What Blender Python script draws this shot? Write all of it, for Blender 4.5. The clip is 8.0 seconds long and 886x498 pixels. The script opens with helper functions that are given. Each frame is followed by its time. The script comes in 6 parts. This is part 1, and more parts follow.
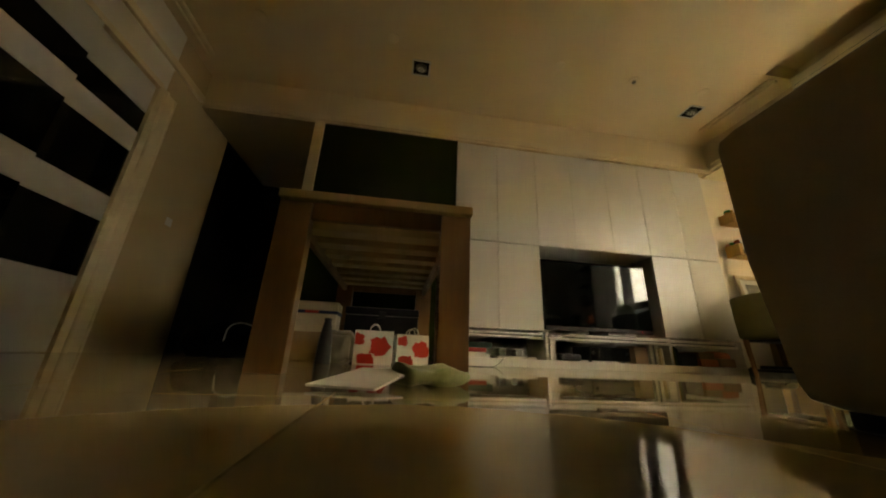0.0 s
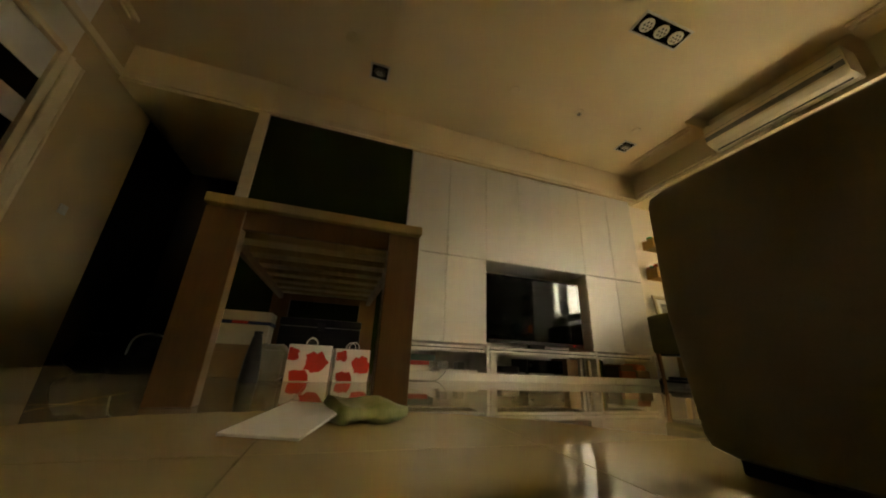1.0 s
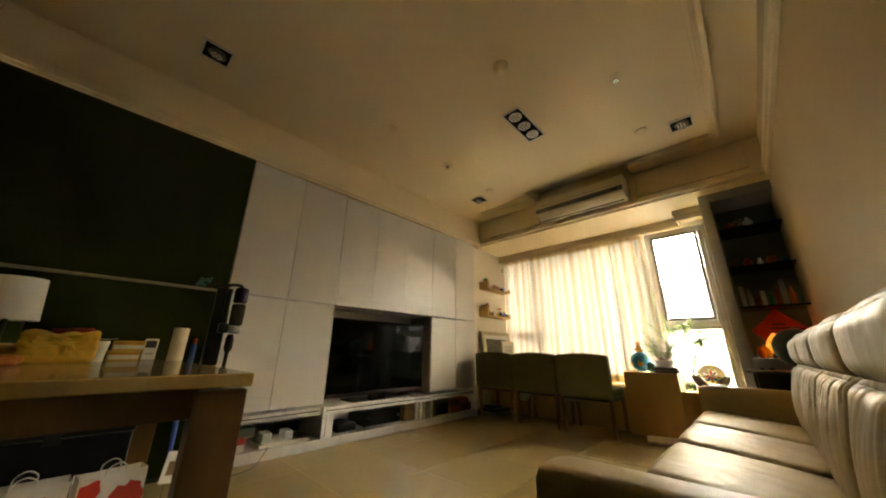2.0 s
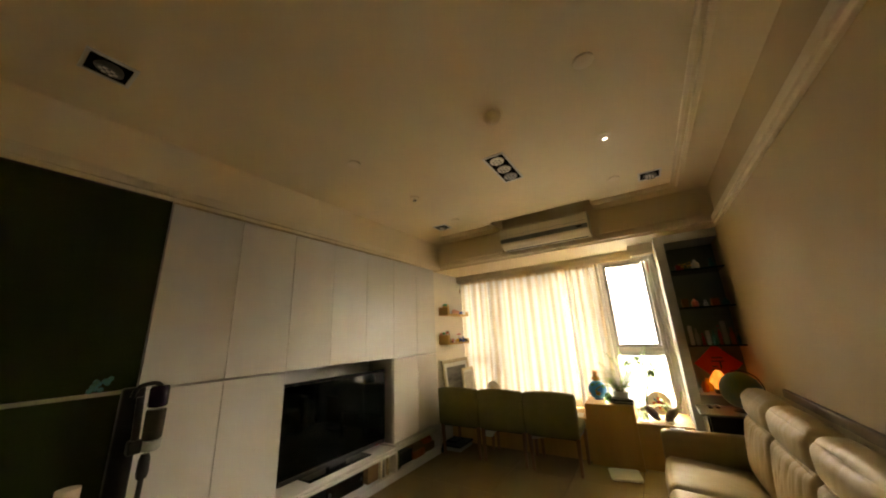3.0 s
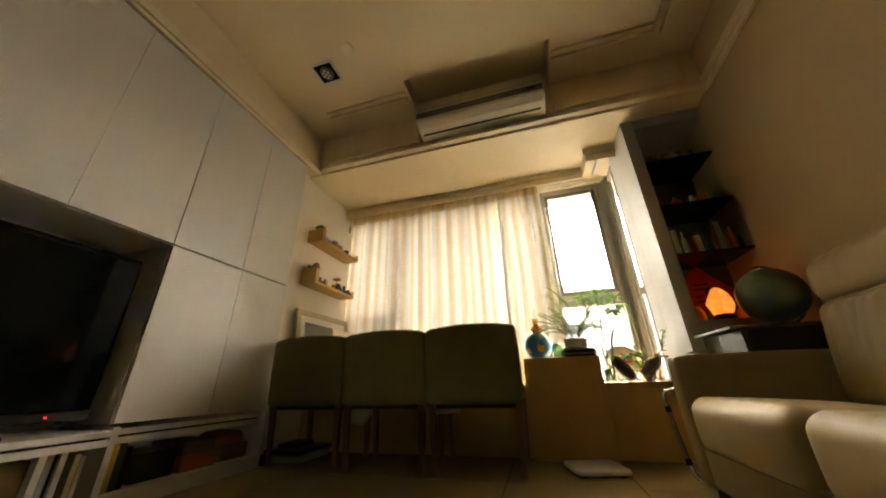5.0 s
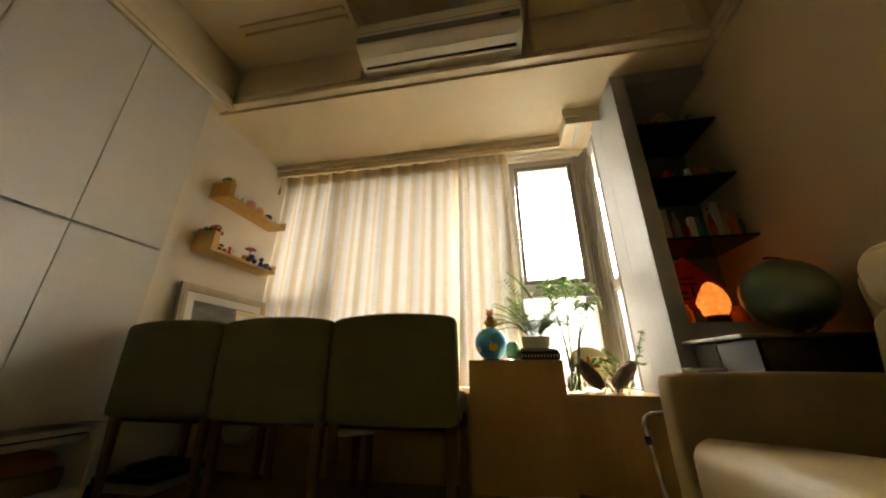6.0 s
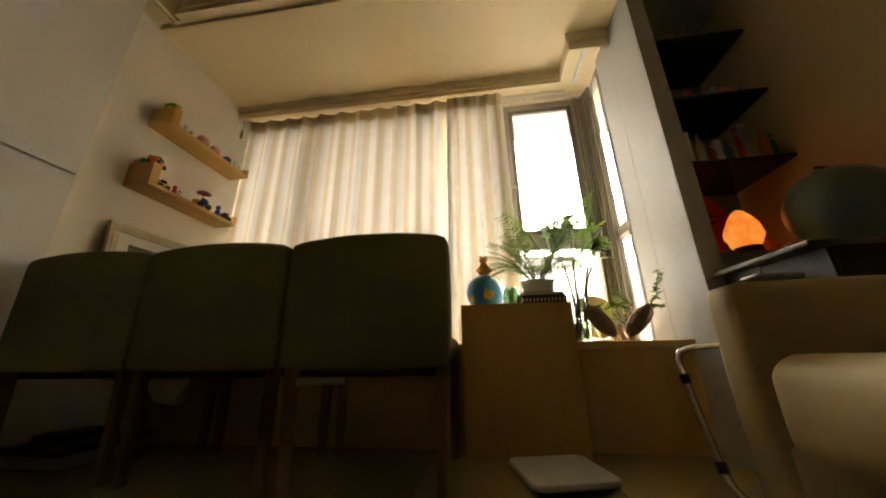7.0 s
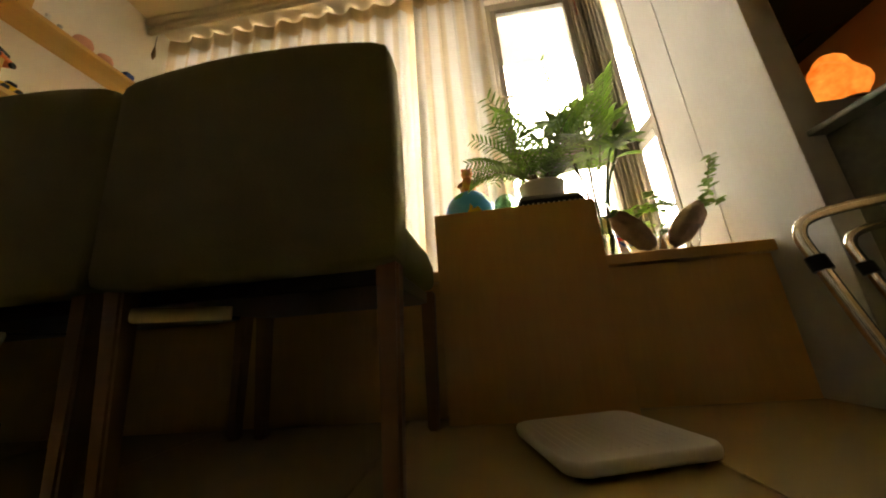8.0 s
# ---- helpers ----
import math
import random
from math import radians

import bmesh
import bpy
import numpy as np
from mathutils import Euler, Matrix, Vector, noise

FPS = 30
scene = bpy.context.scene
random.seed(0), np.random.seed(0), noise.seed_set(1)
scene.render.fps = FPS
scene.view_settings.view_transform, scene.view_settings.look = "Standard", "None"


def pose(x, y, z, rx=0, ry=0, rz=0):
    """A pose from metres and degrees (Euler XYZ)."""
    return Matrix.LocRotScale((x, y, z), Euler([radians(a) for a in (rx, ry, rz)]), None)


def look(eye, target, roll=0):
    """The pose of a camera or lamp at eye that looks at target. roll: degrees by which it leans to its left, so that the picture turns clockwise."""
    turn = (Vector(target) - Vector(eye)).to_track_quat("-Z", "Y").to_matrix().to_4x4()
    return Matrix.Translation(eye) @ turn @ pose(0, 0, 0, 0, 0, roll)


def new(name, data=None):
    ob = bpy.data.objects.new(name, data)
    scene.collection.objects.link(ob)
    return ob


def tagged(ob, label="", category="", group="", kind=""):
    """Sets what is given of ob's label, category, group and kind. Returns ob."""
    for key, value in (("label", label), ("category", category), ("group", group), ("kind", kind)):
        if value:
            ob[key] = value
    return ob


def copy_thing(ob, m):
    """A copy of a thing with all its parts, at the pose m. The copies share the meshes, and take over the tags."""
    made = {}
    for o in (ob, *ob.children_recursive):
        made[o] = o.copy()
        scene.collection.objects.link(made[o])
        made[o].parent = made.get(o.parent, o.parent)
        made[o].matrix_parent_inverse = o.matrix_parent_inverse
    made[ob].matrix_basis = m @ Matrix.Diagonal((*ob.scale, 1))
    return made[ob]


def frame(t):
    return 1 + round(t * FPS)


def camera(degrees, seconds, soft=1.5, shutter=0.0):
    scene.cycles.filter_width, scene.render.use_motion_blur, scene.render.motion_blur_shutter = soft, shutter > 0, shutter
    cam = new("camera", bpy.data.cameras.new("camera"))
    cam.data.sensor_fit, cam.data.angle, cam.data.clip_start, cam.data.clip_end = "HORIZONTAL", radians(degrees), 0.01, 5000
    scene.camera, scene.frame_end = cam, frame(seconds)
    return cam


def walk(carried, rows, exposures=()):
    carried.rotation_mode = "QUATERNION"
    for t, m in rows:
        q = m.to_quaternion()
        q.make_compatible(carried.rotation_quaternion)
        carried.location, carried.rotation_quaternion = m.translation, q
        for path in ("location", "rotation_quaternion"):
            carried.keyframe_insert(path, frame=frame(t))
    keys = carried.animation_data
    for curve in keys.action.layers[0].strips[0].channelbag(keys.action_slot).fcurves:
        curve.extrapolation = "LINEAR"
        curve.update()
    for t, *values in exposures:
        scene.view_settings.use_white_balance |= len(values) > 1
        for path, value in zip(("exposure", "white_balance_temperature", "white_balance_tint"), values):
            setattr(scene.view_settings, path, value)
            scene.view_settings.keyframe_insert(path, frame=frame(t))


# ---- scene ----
cam = camera(109.3, 8.0, soft=2.0)
PATH = [
    (0, (1.307, 1.626, 0.095), (1.57, 3.505, 0.727), 2.4),
    (0.5, (1.312, 1.628, 0.094), (1.613, 3.493, 0.749), 1.9),
    (1, (1.315, 1.628, 0.18), (1.883, 3.427, 0.845), 2.7),
    (1.2, (1.33, 1.647, 0.287), (2.194, 3.323, 0.952), 1.5),
    (1.5, (1.333, 1.647, 0.488), (2.48, 3.149, 1.142), 0.6),
    (1.7, (1.306, 1.664, 0.75), (2.556, 3.085, 1.397), 0.9),
    (1.8, (1.287, 1.686, 0.771), (2.584, 3.067, 1.415), 0.8),
    (1.9, (1.268, 1.688, 0.747), (2.604, 3.038, 1.375), 0.8),
    (2, (1.242, 1.711, 0.824), (2.617, 3.026, 1.442), 0.8),
    (2.1, (1.208, 1.741, 1.001), (2.615, 3.021, 1.62), 0.5),
    (2.2, (1.18, 1.767, 1.122), (2.615, 3.015, 1.74), 0.4),
    (3.3, (1.145, 2.194, 1.484), (2.831, 3.15, 1.975), -3.5),
    (3.4, (1.184, 2.247, 1.444), (2.884, 3.186, 1.92), -3.5),
    (3.5, (1.236, 2.291, 1.35), (2.95, 3.212, 1.813), -3.4),
    (4, (1.728, 2.482, 0.911), (3.467, 3.307, 1.452), -3.0),
    (4.2, (2.019, 2.587, 0.993), (3.762, 3.348, 1.611), -3.0),
    (4.5, (2.481, 2.695, 0.867), (4.213, 3.36, 1.614), -2.4),
    (4.8, (2.837, 2.768, 0.648), (4.584, 3.311, 1.456), -2.3),
    (5, (2.99, 2.753, 0.482), (4.762, 3.248, 1.266), -1.7),
    (5.1, (3.045, 2.739, 0.428), (4.839, 3.205, 1.181), -1.5),
    (5.2, (3.093, 2.709, 0.395), (4.901, 3.162, 1.12), -1.1),
    (6.3, (3.722, 2.674, 0.662), (5.575, 2.971, 1.354), 0.1),
    (6.5, (3.778, 2.683, 0.674), (5.642, 2.961, 1.343), 0.1),
    (7, (3.954, 2.752, 0.407), (5.835, 2.996, 1.04), -0.9),
    (7.2, (4.034, 2.792, 0.319), (5.922, 2.994, 0.948), -1.8),
    (7.5, (4.169, 2.819, 0.19), (6.078, 2.959, 0.772), -3.2),
    (7.8, (4.35, 2.792, 0.173), (6.269, 2.93, 0.721), -3.7),
    (8, (4.501, 2.751, 0.241), (6.419, 2.941, 0.778), -4.5),
]
EXPOSURES = [(0.0, 2.55, 9700, 4), (1.2, 2.55, 9400, 4), (2.0, 2.64, 8800, 8), (3.4, 2.62, 8900, 10), (4.5, 2.34, 8600, 10), (5.2, 2.22, 8200, 10), (6.3, 1.92, 7900, 10), (7.0, 1.84, 8200, 10), (8.0, 2.02, 9000, 11)]
walk(cam, [(t, look(eye, target, roll)) for t, eye, target, roll in PATH], EXPOSURES)

# ---- world and daylight ----
world = bpy.data.worlds.new("sky")
scene.world = world
world.use_nodes = True
wn = world.node_tree
sky = wn.nodes.new("ShaderNodeTexSky")
sky.sky_type = 'NISHITA'
sky.sun_disc = False
sky.sun_elevation = radians(48)
sky.sun_rotation = radians(258)
wn.nodes["Background"].inputs["Strength"].default_value = 0.15
wn.links.new(sky.outputs["Color"], wn.nodes["Background"].inputs["Color"])

sun_data = bpy.data.lights.new("sun", 'SUN')
sun_data.energy, sun_data.angle, sun_data.color = 5.0, radians(12), (1.0, 0.96, 0.90)
sun = new("sun", sun_data)
sun.matrix_world = look((-30, -6, 34), (0, 0, 0))
DAY = 11.0          # brightness of the overcast distance outside the window
SALT_GLOW = 0.27

# ---- helpers for shapes ----
ORIGIN = {}


def thing(name, at, label, category, group="", kind=""):
    ob = new(name)
    ob.location = at
    ob.empty_display_size = 0.05
    ORIGIN[ob] = Vector(at)
    return tagged(ob, label, category, group, kind)


def broad_normals(me):
    """Corner normals that keep broad faces flat and round off only the narrow bevels."""
    area = [p.area for p in me.polygons]
    nor = [p.normal.copy() for p in me.polygons]
    at = {}
    for p in me.polygons:
        for v in p.vertices:
            at.setdefault(v, []).append(p.index)
    out = []
    for p in me.polygons:
        for v in p.vertices:
            n = Vector((0, 0, 0))
            for q in at[v]:
                if nor[q].dot(nor[p.index]) > 0.6:
                    n += nor[q] * area[q]
            out.append(n.normalized() if n.length > 1e-12 else nor[p.index])
    me.normals_split_custom_set(out)


def finish(bm, name, material, origin, smooth=False):
    me = bpy.data.meshes.new(name)
    bmesh.ops.translate(bm, verts=bm.verts, vec=-Vector(origin))
    bm.normal_update()
    bm.to_mesh(me)
    bm.free()
    if smooth:
        for p in me.polygons:
            p.use_smooth = True
        if len(me.polygons) < 400:
            broad_normals(me)
        else:
            me.set_sharp_from_angle(angle=radians(40))
    for m in (material if isinstance(material, (list, tuple)) else [material]):
        me.materials.append(m)
    return me


def part(name, bm, material, parent, label="", smooth=True):
    """One mesh object under a thing or part; the bmesh is given in world places."""
    o = ORIGIN[parent]
    ob = new(name, finish(bm, name, material, o, smooth))
    ob.parent = parent
    ORIGIN[ob] = o
    if label:
        ob["label"] = label
    return ob


def solid(name, bm, material, label, category, group="", kind="", smooth=True):
    """A thing of one mesh, its origin at the middle of its foot."""
    xs = [v.co for v in bm.verts]
    lo = [min(c[k] for c in xs) for k in range(3)]
    hi = [max(c[k] for c in xs) for k in range(3)]
    at = ((lo[0] + hi[0]) / 2, (lo[1] + hi[1]) / 2, lo[2])
    ob = new(name, finish(bm, name, material, at, smooth))
    ob.location = at
    ORIGIN[ob] = Vector(at)
    return tagged(ob, label, category, group, kind)


def box(x0, x1, y0, y1, z0, z1, bevel=0.0, seg=2, bm=None, slot=0):
    tmp = bmesh.new()
    bmesh.ops.create_cube(tmp, size=1.0, matrix=Matrix.Translation(((x0 + x1) / 2, (y0 + y1) / 2, (z0 + z1) / 2)) @ Matrix.Diagonal((abs(x1 - x0), abs(y1 - y0), abs(z1 - z0), 1)))
    if bevel > 0:
        bmesh.ops.bevel(tmp, geom=list(tmp.edges), offset=min(bevel, 0.49 * min(abs(x1 - x0), abs(y1 - y0), abs(z1 - z0))), segments=seg, profile=0.5, affect='EDGES')
    return merge(tmp, bm, slot)


def merge(tmp, bm, slot=0):
    for f in tmp.faces:
        f.material_index = slot
    if bm is None:
        return tmp
    me = bpy.data.meshes.new("tmp")
    tmp.to_mesh(me)
    tmp.free()
    bm.from_mesh(me)
    bpy.data.meshes.remove(me)
    return bm


def moved(bm, m):
    bmesh.ops.transform(bm, matrix=m, verts=bm.verts)
    return bm


def turned(bm, at, rx=0, ry=0, rz=0):
    return moved(bm, Matrix.Translation(at) @ pose(0, 0, 0, rx, ry, rz) @ Matrix.Translation(-Vector(at)))


def lathe(profile, at=(0, 0, 0), seg=24, bm=None, slot=0, closed=True):
    """Turn a profile of (radius, height) round the upright axis."""
    tmp = bmesh.new()
    rings = []
    for r, z in profile:
        if r < 1e-5:
            rings.append([tmp.verts.new((0, 0, z))])
        else:
            rings.append([tmp.verts.new((r * math.cos(2 * math.pi * k / seg), r * math.sin(2 * math.pi * k / seg), z)) for k in range(seg)])
    for a, b in zip(rings, rings[1:]):
        for k in range(seg):
            n = (k + 1) % seg
            if len(a) == 1 and len(b) > 1:
                tmp.faces.new((a[0], b[k], b[n]))
            elif len(b) == 1 and len(a) > 1:
                tmp.faces.new((a[k], a[n], b[0]))
            elif len(a) > 1:
                tmp.faces.new((a[k], a[n], b[n], b[k]))
    if closed:
        for ring, flip in ((rings[0], True), (rings[-1], False)):
            if len(ring) > 2:
                tmp.faces.new(ring[::-1] if flip else ring)
    bmesh.ops.recalc_face_normals(tmp, faces=tmp.faces)
    bmesh.ops.translate(tmp, verts=tmp.verts, vec=at)
    return merge(tmp, bm, slot)


def tube(points, radius, seg=8, bm=None, slot=0, radii=None):
    """A round rod along points."""
    tmp = bmesh.new()
    pts = [Vector(p) for p in points]
    rings = []
    side = None
    for k, p in enumerate(pts):
        d = (pts[min(k + 1, len(pts) - 1)] - pts[max(k - 1, 0)]).normalized()
        if side is None:
            side = d.orthogonal().normalized()
        side = (side - d * side.dot(d)).normalized()
        other = d.cross(side)
        r = radii[k] if radii else radius
        rings.append([tmp.verts.new(p + r * (math.cos(2 * math.pi * j / seg) * side + math.sin(2 * math.pi * j / seg) * other)) for j in range(seg)])
    for a, b in zip(rings, rings[1:]):
        for j in range(seg):
            n = (j + 1) % seg
            tmp.faces.new((a[j], a[n], b[n], b[j]))
    tmp.faces.new(rings[0][::-1])
    tmp.faces.new(rings[-1])
    return merge(tmp, bm, slot)


def smooth_path(points, n=8):
    """A rounded line through points."""
    pts = [Vector(p) for p in points]
    out = []
    for k in range(len(pts) - 1):
        p0, p1, p2, p3 = pts[max(k - 1, 0)], pts[k], pts[k + 1], pts[min(k + 2, len(pts) - 1)]
        for j in range(n):
            t = j / n
            out.append(0.5 * ((2 * p1) + (p2 - p0) * t + (2 * p0 - 5 * p1 + 4 * p2 - p3) * t * t + (3 * p1 - p0 - 3 * p2 + p3) * t ** 3))
    out.append(pts[-1])
    return out


def ball(at, r, squash=(1, 1, 1), sub=3, rough=0.0, scale=6.0, bm=None, slot=0):
    tmp = bmesh.new()
    bmesh.ops.create_icosphere(tmp, subdivisions=sub, radius=1.0)
    for v in tmp.verts:
        k = r * (1 + rough * noise.noise(v.co * scale * r * 6 + Vector(at) * 3))
        v.co = Vector((v.co.x * squash[0], v.co.y * squash[1], v.co.z * squash[2])) * k + Vector(at)
    return merge(tmp, bm, slot)


def pillow(x0, x1, y0, y1, z0, z1, puff=0.03, crease=0.006, n=14, edge=0.05, seed=0, gather=0.0):
    """A stuffed cushion: a rounded block with bulged faces and faint creases."""
    tmp = bmesh.new()
    bmesh.ops.create_cube(tmp, size=2.0)
    bmesh.ops.subdivide_edges(tmp, edges=list(tmp.edges), cuts=n, use_grid_fill=True)
    hx, hy, hz = (x1 - x0) / 2, (y1 - y0) / 2, (z1 - z0) / 2
    c = Vector(((x0 + x1) / 2, (y0 + y1) / 2, (z0 + z1) / 2))
    for v in tmp.verts:
        u = v.co.copy()
        p = Vector((u.x * hx, u.y * hy, u.z * hz))
        core = Vector((max(-hx + edge, min(hx - edge, p.x)), max(-hy + edge, min(hy - edge, p.y)), max(-hz + edge, min(hz - edge, p.z))))
        d = p - core
        if d.length > 1e-6:
            p = core + d.normalized() * min(edge, d.length)
        w = ((1 - u.x ** 2) * (1 - u.y ** 2) + (1 - u.x ** 2) * (1 - u.z ** 2) + (1 - u.y ** 2) * (1 - u.z ** 2))
        nrm = Vector((u.x ** 5, u.y ** 5, u.z ** 5))
        if nrm.length > 1e-6:
            nrm.normalize()
        wave = noise.noise(Vector((p.x * 16 + seed, p.y * 5, p.z * 5 + seed))) + 0.6 * noise.noise(Vector((p.x * 38, p.y * 9 + seed, p.z * 9)))
        p += nrm * (puff * min(1.0, w) + crease * wave)
        if gather and u.y > 0.3:
            hang = min(1.0, max(0.0, (u.z + 0.35) / 1.25))
            bend = p.x * 13 + seed + 0.5 * noise.noise(Vector((p.x * 5, seed, p.z * 2.5)))
            fold = (1 - abs(noise.noise(Vector((bend, seed, p.z * 1.2))))) ** 12 + 0.6 * (1 - abs(noise.noise(Vector((bend * 2.1, 7.0 + seed, p.z * 1.6))))) ** 14
            p += nrm * gather * (0.2 - fold) * hang * (1 - u.x ** 6)
        v.co = p + c
    return tmp


# ---- materials ----
def shader(name, base, rough=0.5, metal=0.0, vary=0.08, scale=3.0, fine=60.0, bump=0.05, second=None, stretch=(1, 1, 1), coat=0.0, spec=0.5, per_object=0.0, per_island=False, emit=0.0, trans=0.0, ior=1.45, rough_vary=0.1):
    m = bpy.data.materials.new(name)
    m.use_nodes = True
    nt = m.node_tree
    N, L = nt.nodes, nt.links
    b = N["Principled BSDF"]
    tc = N.new("ShaderNodeTexCoord")
    mp = N.new("ShaderNodeMapping")
    mp.inputs["Scale"].default_value = stretch
    L.new(tc.outputs["Object"], mp.inputs["Vector"])
    big = N.new("ShaderNodeTexNoise")
    big.inputs["Scale"].default_value, big.inputs["Detail"].default_value = scale, 6
    small = N.new("ShaderNodeTexNoise")
    small.inputs["Scale"].default_value, small.inputs["Detail"].default_value = fine, 4
    for t in (big, small):
        L.new(mp.outputs["Vector"], t.inputs["Vector"])
    add = N.new("ShaderNodeMath")
    add.operation = 'MULTIPLY_ADD'
    add.inputs[1].default_value = 0.4
    L.new(small.outputs["Fac"], add.inputs[0])
    L.new(big.outputs["Fac"], add.inputs[2])
    ramp = N.new("ShaderNodeMapRange")
    ramp.inputs["From Min"].default_value, ramp.inputs["From Max"].default_value = 0.45, 0.95
    L.new(add.outputs[0], ramp.inputs["Value"])
    mix = N.new("ShaderNodeMix")
    mix.data_type = 'RGBA'
    other = second if second else tuple(max(0, c * (1 - 2.2 * vary)) for c in base)
    mix.inputs["A"].default_value = (*base, 1)
    mix.inputs["B"].default_value = (*other, 1)
    L.new(ramp.outputs["Result"], mix.inputs["Factor"])
    colour = mix.outputs["Result"]
    if per_object or per_island:
        hsv = N.new("ShaderNodeHueSaturation")
        mr = N.new("ShaderNodeMapRange")
        amount = per_object or 0.25
        mr.inputs["To Min"].default_value, mr.inputs["To Max"].default_value = 1 - amount, 1 + amount
        if per_island:
            L.new(N.new("ShaderNodeNewGeometry").outputs["Random Per Island"], mr.inputs["Value"])
        else:
            L.new(N.new("ShaderNodeObjectInfo").outputs["Random"], mr.inputs["Value"])
        L.new(mr.outputs["Result"], hsv.inputs["Value"])
        L.new(colour, hsv.inputs["Color"])
        colour = hsv.outputs["Color"]
    L.new(colour, b.inputs["Base Color"])
    rr = N.new("ShaderNodeMapRange")
    rr.inputs["To Min"].default_value, rr.inputs["To Max"].default_value = max(0.0, rough * (1 - rough_vary)), min(1.0, rough * (1 + rough_vary) + 0.01)
    L.new(big.outputs["Fac"], rr.inputs["Value"])
    L.new(rr.outputs["Result"], b.inputs["Roughness"])
    b.inputs["Metallic"].default_value = metal
    b.inputs["Specular IOR Level"].default_value = spec
    b.inputs["IOR"].default_value = ior
    b.inputs["Coat Weight"].default_value = coat
    b.inputs["Transmission Weight"].default_value = trans
    if emit:
        L.new(colour, b.inputs["Emission Color"])
        b.inputs["Emission Strength"].default_value = emit
    if bump:
        bp = N.new("ShaderNodeBump")
        bp.inputs["Strength"].default_value, bp.inputs["Distance"].default_value = bump, 0.004
        L.new(small.outputs["Fac"], bp.inputs["Height"])
        L.new(bp.outputs["Normal"], b.inputs["Normal"])
    return m


def wood(name, light, dark, along='Y', rough=0.45, scale=9.0, per_object=0.05, coat=0.0):
    st = {'X': (0.12, 1, 1), 'Y': (1, 0.12, 1), 'Z': (1, 1, 0.12)}[along]
    return shader(name, light, rough, second=dark, scale=scale, fine=90, stretch=st, bump=0.12, per_object=per_object, coat=coat)


def leafy(m):
    """Let light through a leaf."""
    N, L = m.node_tree.nodes, m.node_tree.links
    b, out = N["Principled BSDF"], N["Material Output"]
    t, mx = N.new("ShaderNodeBsdfTranslucent"), N.new("ShaderNodeMixShader")
    L.new(b.inputs["Base Color"].links[0].from_socket, t.inputs["Color"])
    mx.inputs[0].default_value = 0.36
    L.new(b.outputs[0], mx.inputs[1])
    L.new(t.outputs[0], mx.inputs[2])
    L.new(mx.outputs[0], out.inputs["Surface"])
    return m


M_wall = shader("tan wall paint", (0.62, 0.47, 0.27), 0.75, vary=0.05, scale=1.5, fine=140, bump=0.10)
M_bay = shader("cream bay wall paint", (0.84, 0.775, 0.66), 0.7, vary=0.04, scale=1.5, fine=140, bump=0.10)
M_ceil = shader("cream ceiling paint", (0.82, 0.68, 0.45), 0.7, vary=0.04, scale=1.1, fine=120, bump=0.08)
M_trim = shader("cream moulding paint", (0.82, 0.69, 0.47), 0.5, vary=0.05, scale=3, bump=0.05)
M_lam = shader("white wood-grain laminate", (0.67, 0.64, 0.59), 0.38, vary=0.018, scale=7, fine=120, stretch=(1, 1, 0.06), bump=0.03, per_object=0.012)
M_white = shader("white lacquer", (0.72, 0.70, 0.66), 0.3, vary=0.04, scale=4, bump=0.03)
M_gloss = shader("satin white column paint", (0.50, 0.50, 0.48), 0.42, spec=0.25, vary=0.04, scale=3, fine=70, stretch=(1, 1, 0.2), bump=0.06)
M_tile = shader("polished cream tile", (0.41, 0.31, 0.15), 0.03, second=(0.385, 0.288, 0.136), scale=2.6, fine=18, bump=0.0, per_object=0.008, spec=0.6, rough_vary=0.03)
M_grout = shader("dark tile joint", (0.03, 0.022, 0.013), 0.8, bump=0.1)
M_leather = shader("beige leather", (0.43, 0.325, 0.165), 0.46, second=(0.36, 0.265, 0.125), scale=5, fine=220, bump=0.06, spec=0.13, per_object=0.03)
def wrinkled(m):
    """Soft creases a hand wide over the grain of a stuffed hide."""
    N, L = m.node_tree.nodes, m.node_tree.links
    b = N["Principled BSDF"]
    tc, n, bp = N.new("ShaderNodeTexCoord"), N.new("ShaderNodeTexNoise"), N.new("ShaderNodeBump")
    mp = N.new("ShaderNodeMapping")
    mp.inputs["Scale"].default_value = (1.0, 0.9, 0.8)
    n.inputs["Scale"].default_value, n.inputs["Detail"].default_value, n.inputs["Distortion"].default_value = 8.0, 1.0, 0.8
    bp.inputs["Strength"].default_value, bp.inputs["Distance"].default_value = 0.30, 0.015
    L.new(tc.outputs["Object"], mp.inputs["Vector"])
    L.new(mp.outputs["Vector"], n.inputs["Vector"])
    L.new(n.outputs["Fac"], bp.inputs["Height"])
    L.new(b.inputs["Normal"].links[0].from_socket, bp.inputs["Normal"])
    L.new(bp.outputs["Normal"], b.inputs["Normal"])
    return m


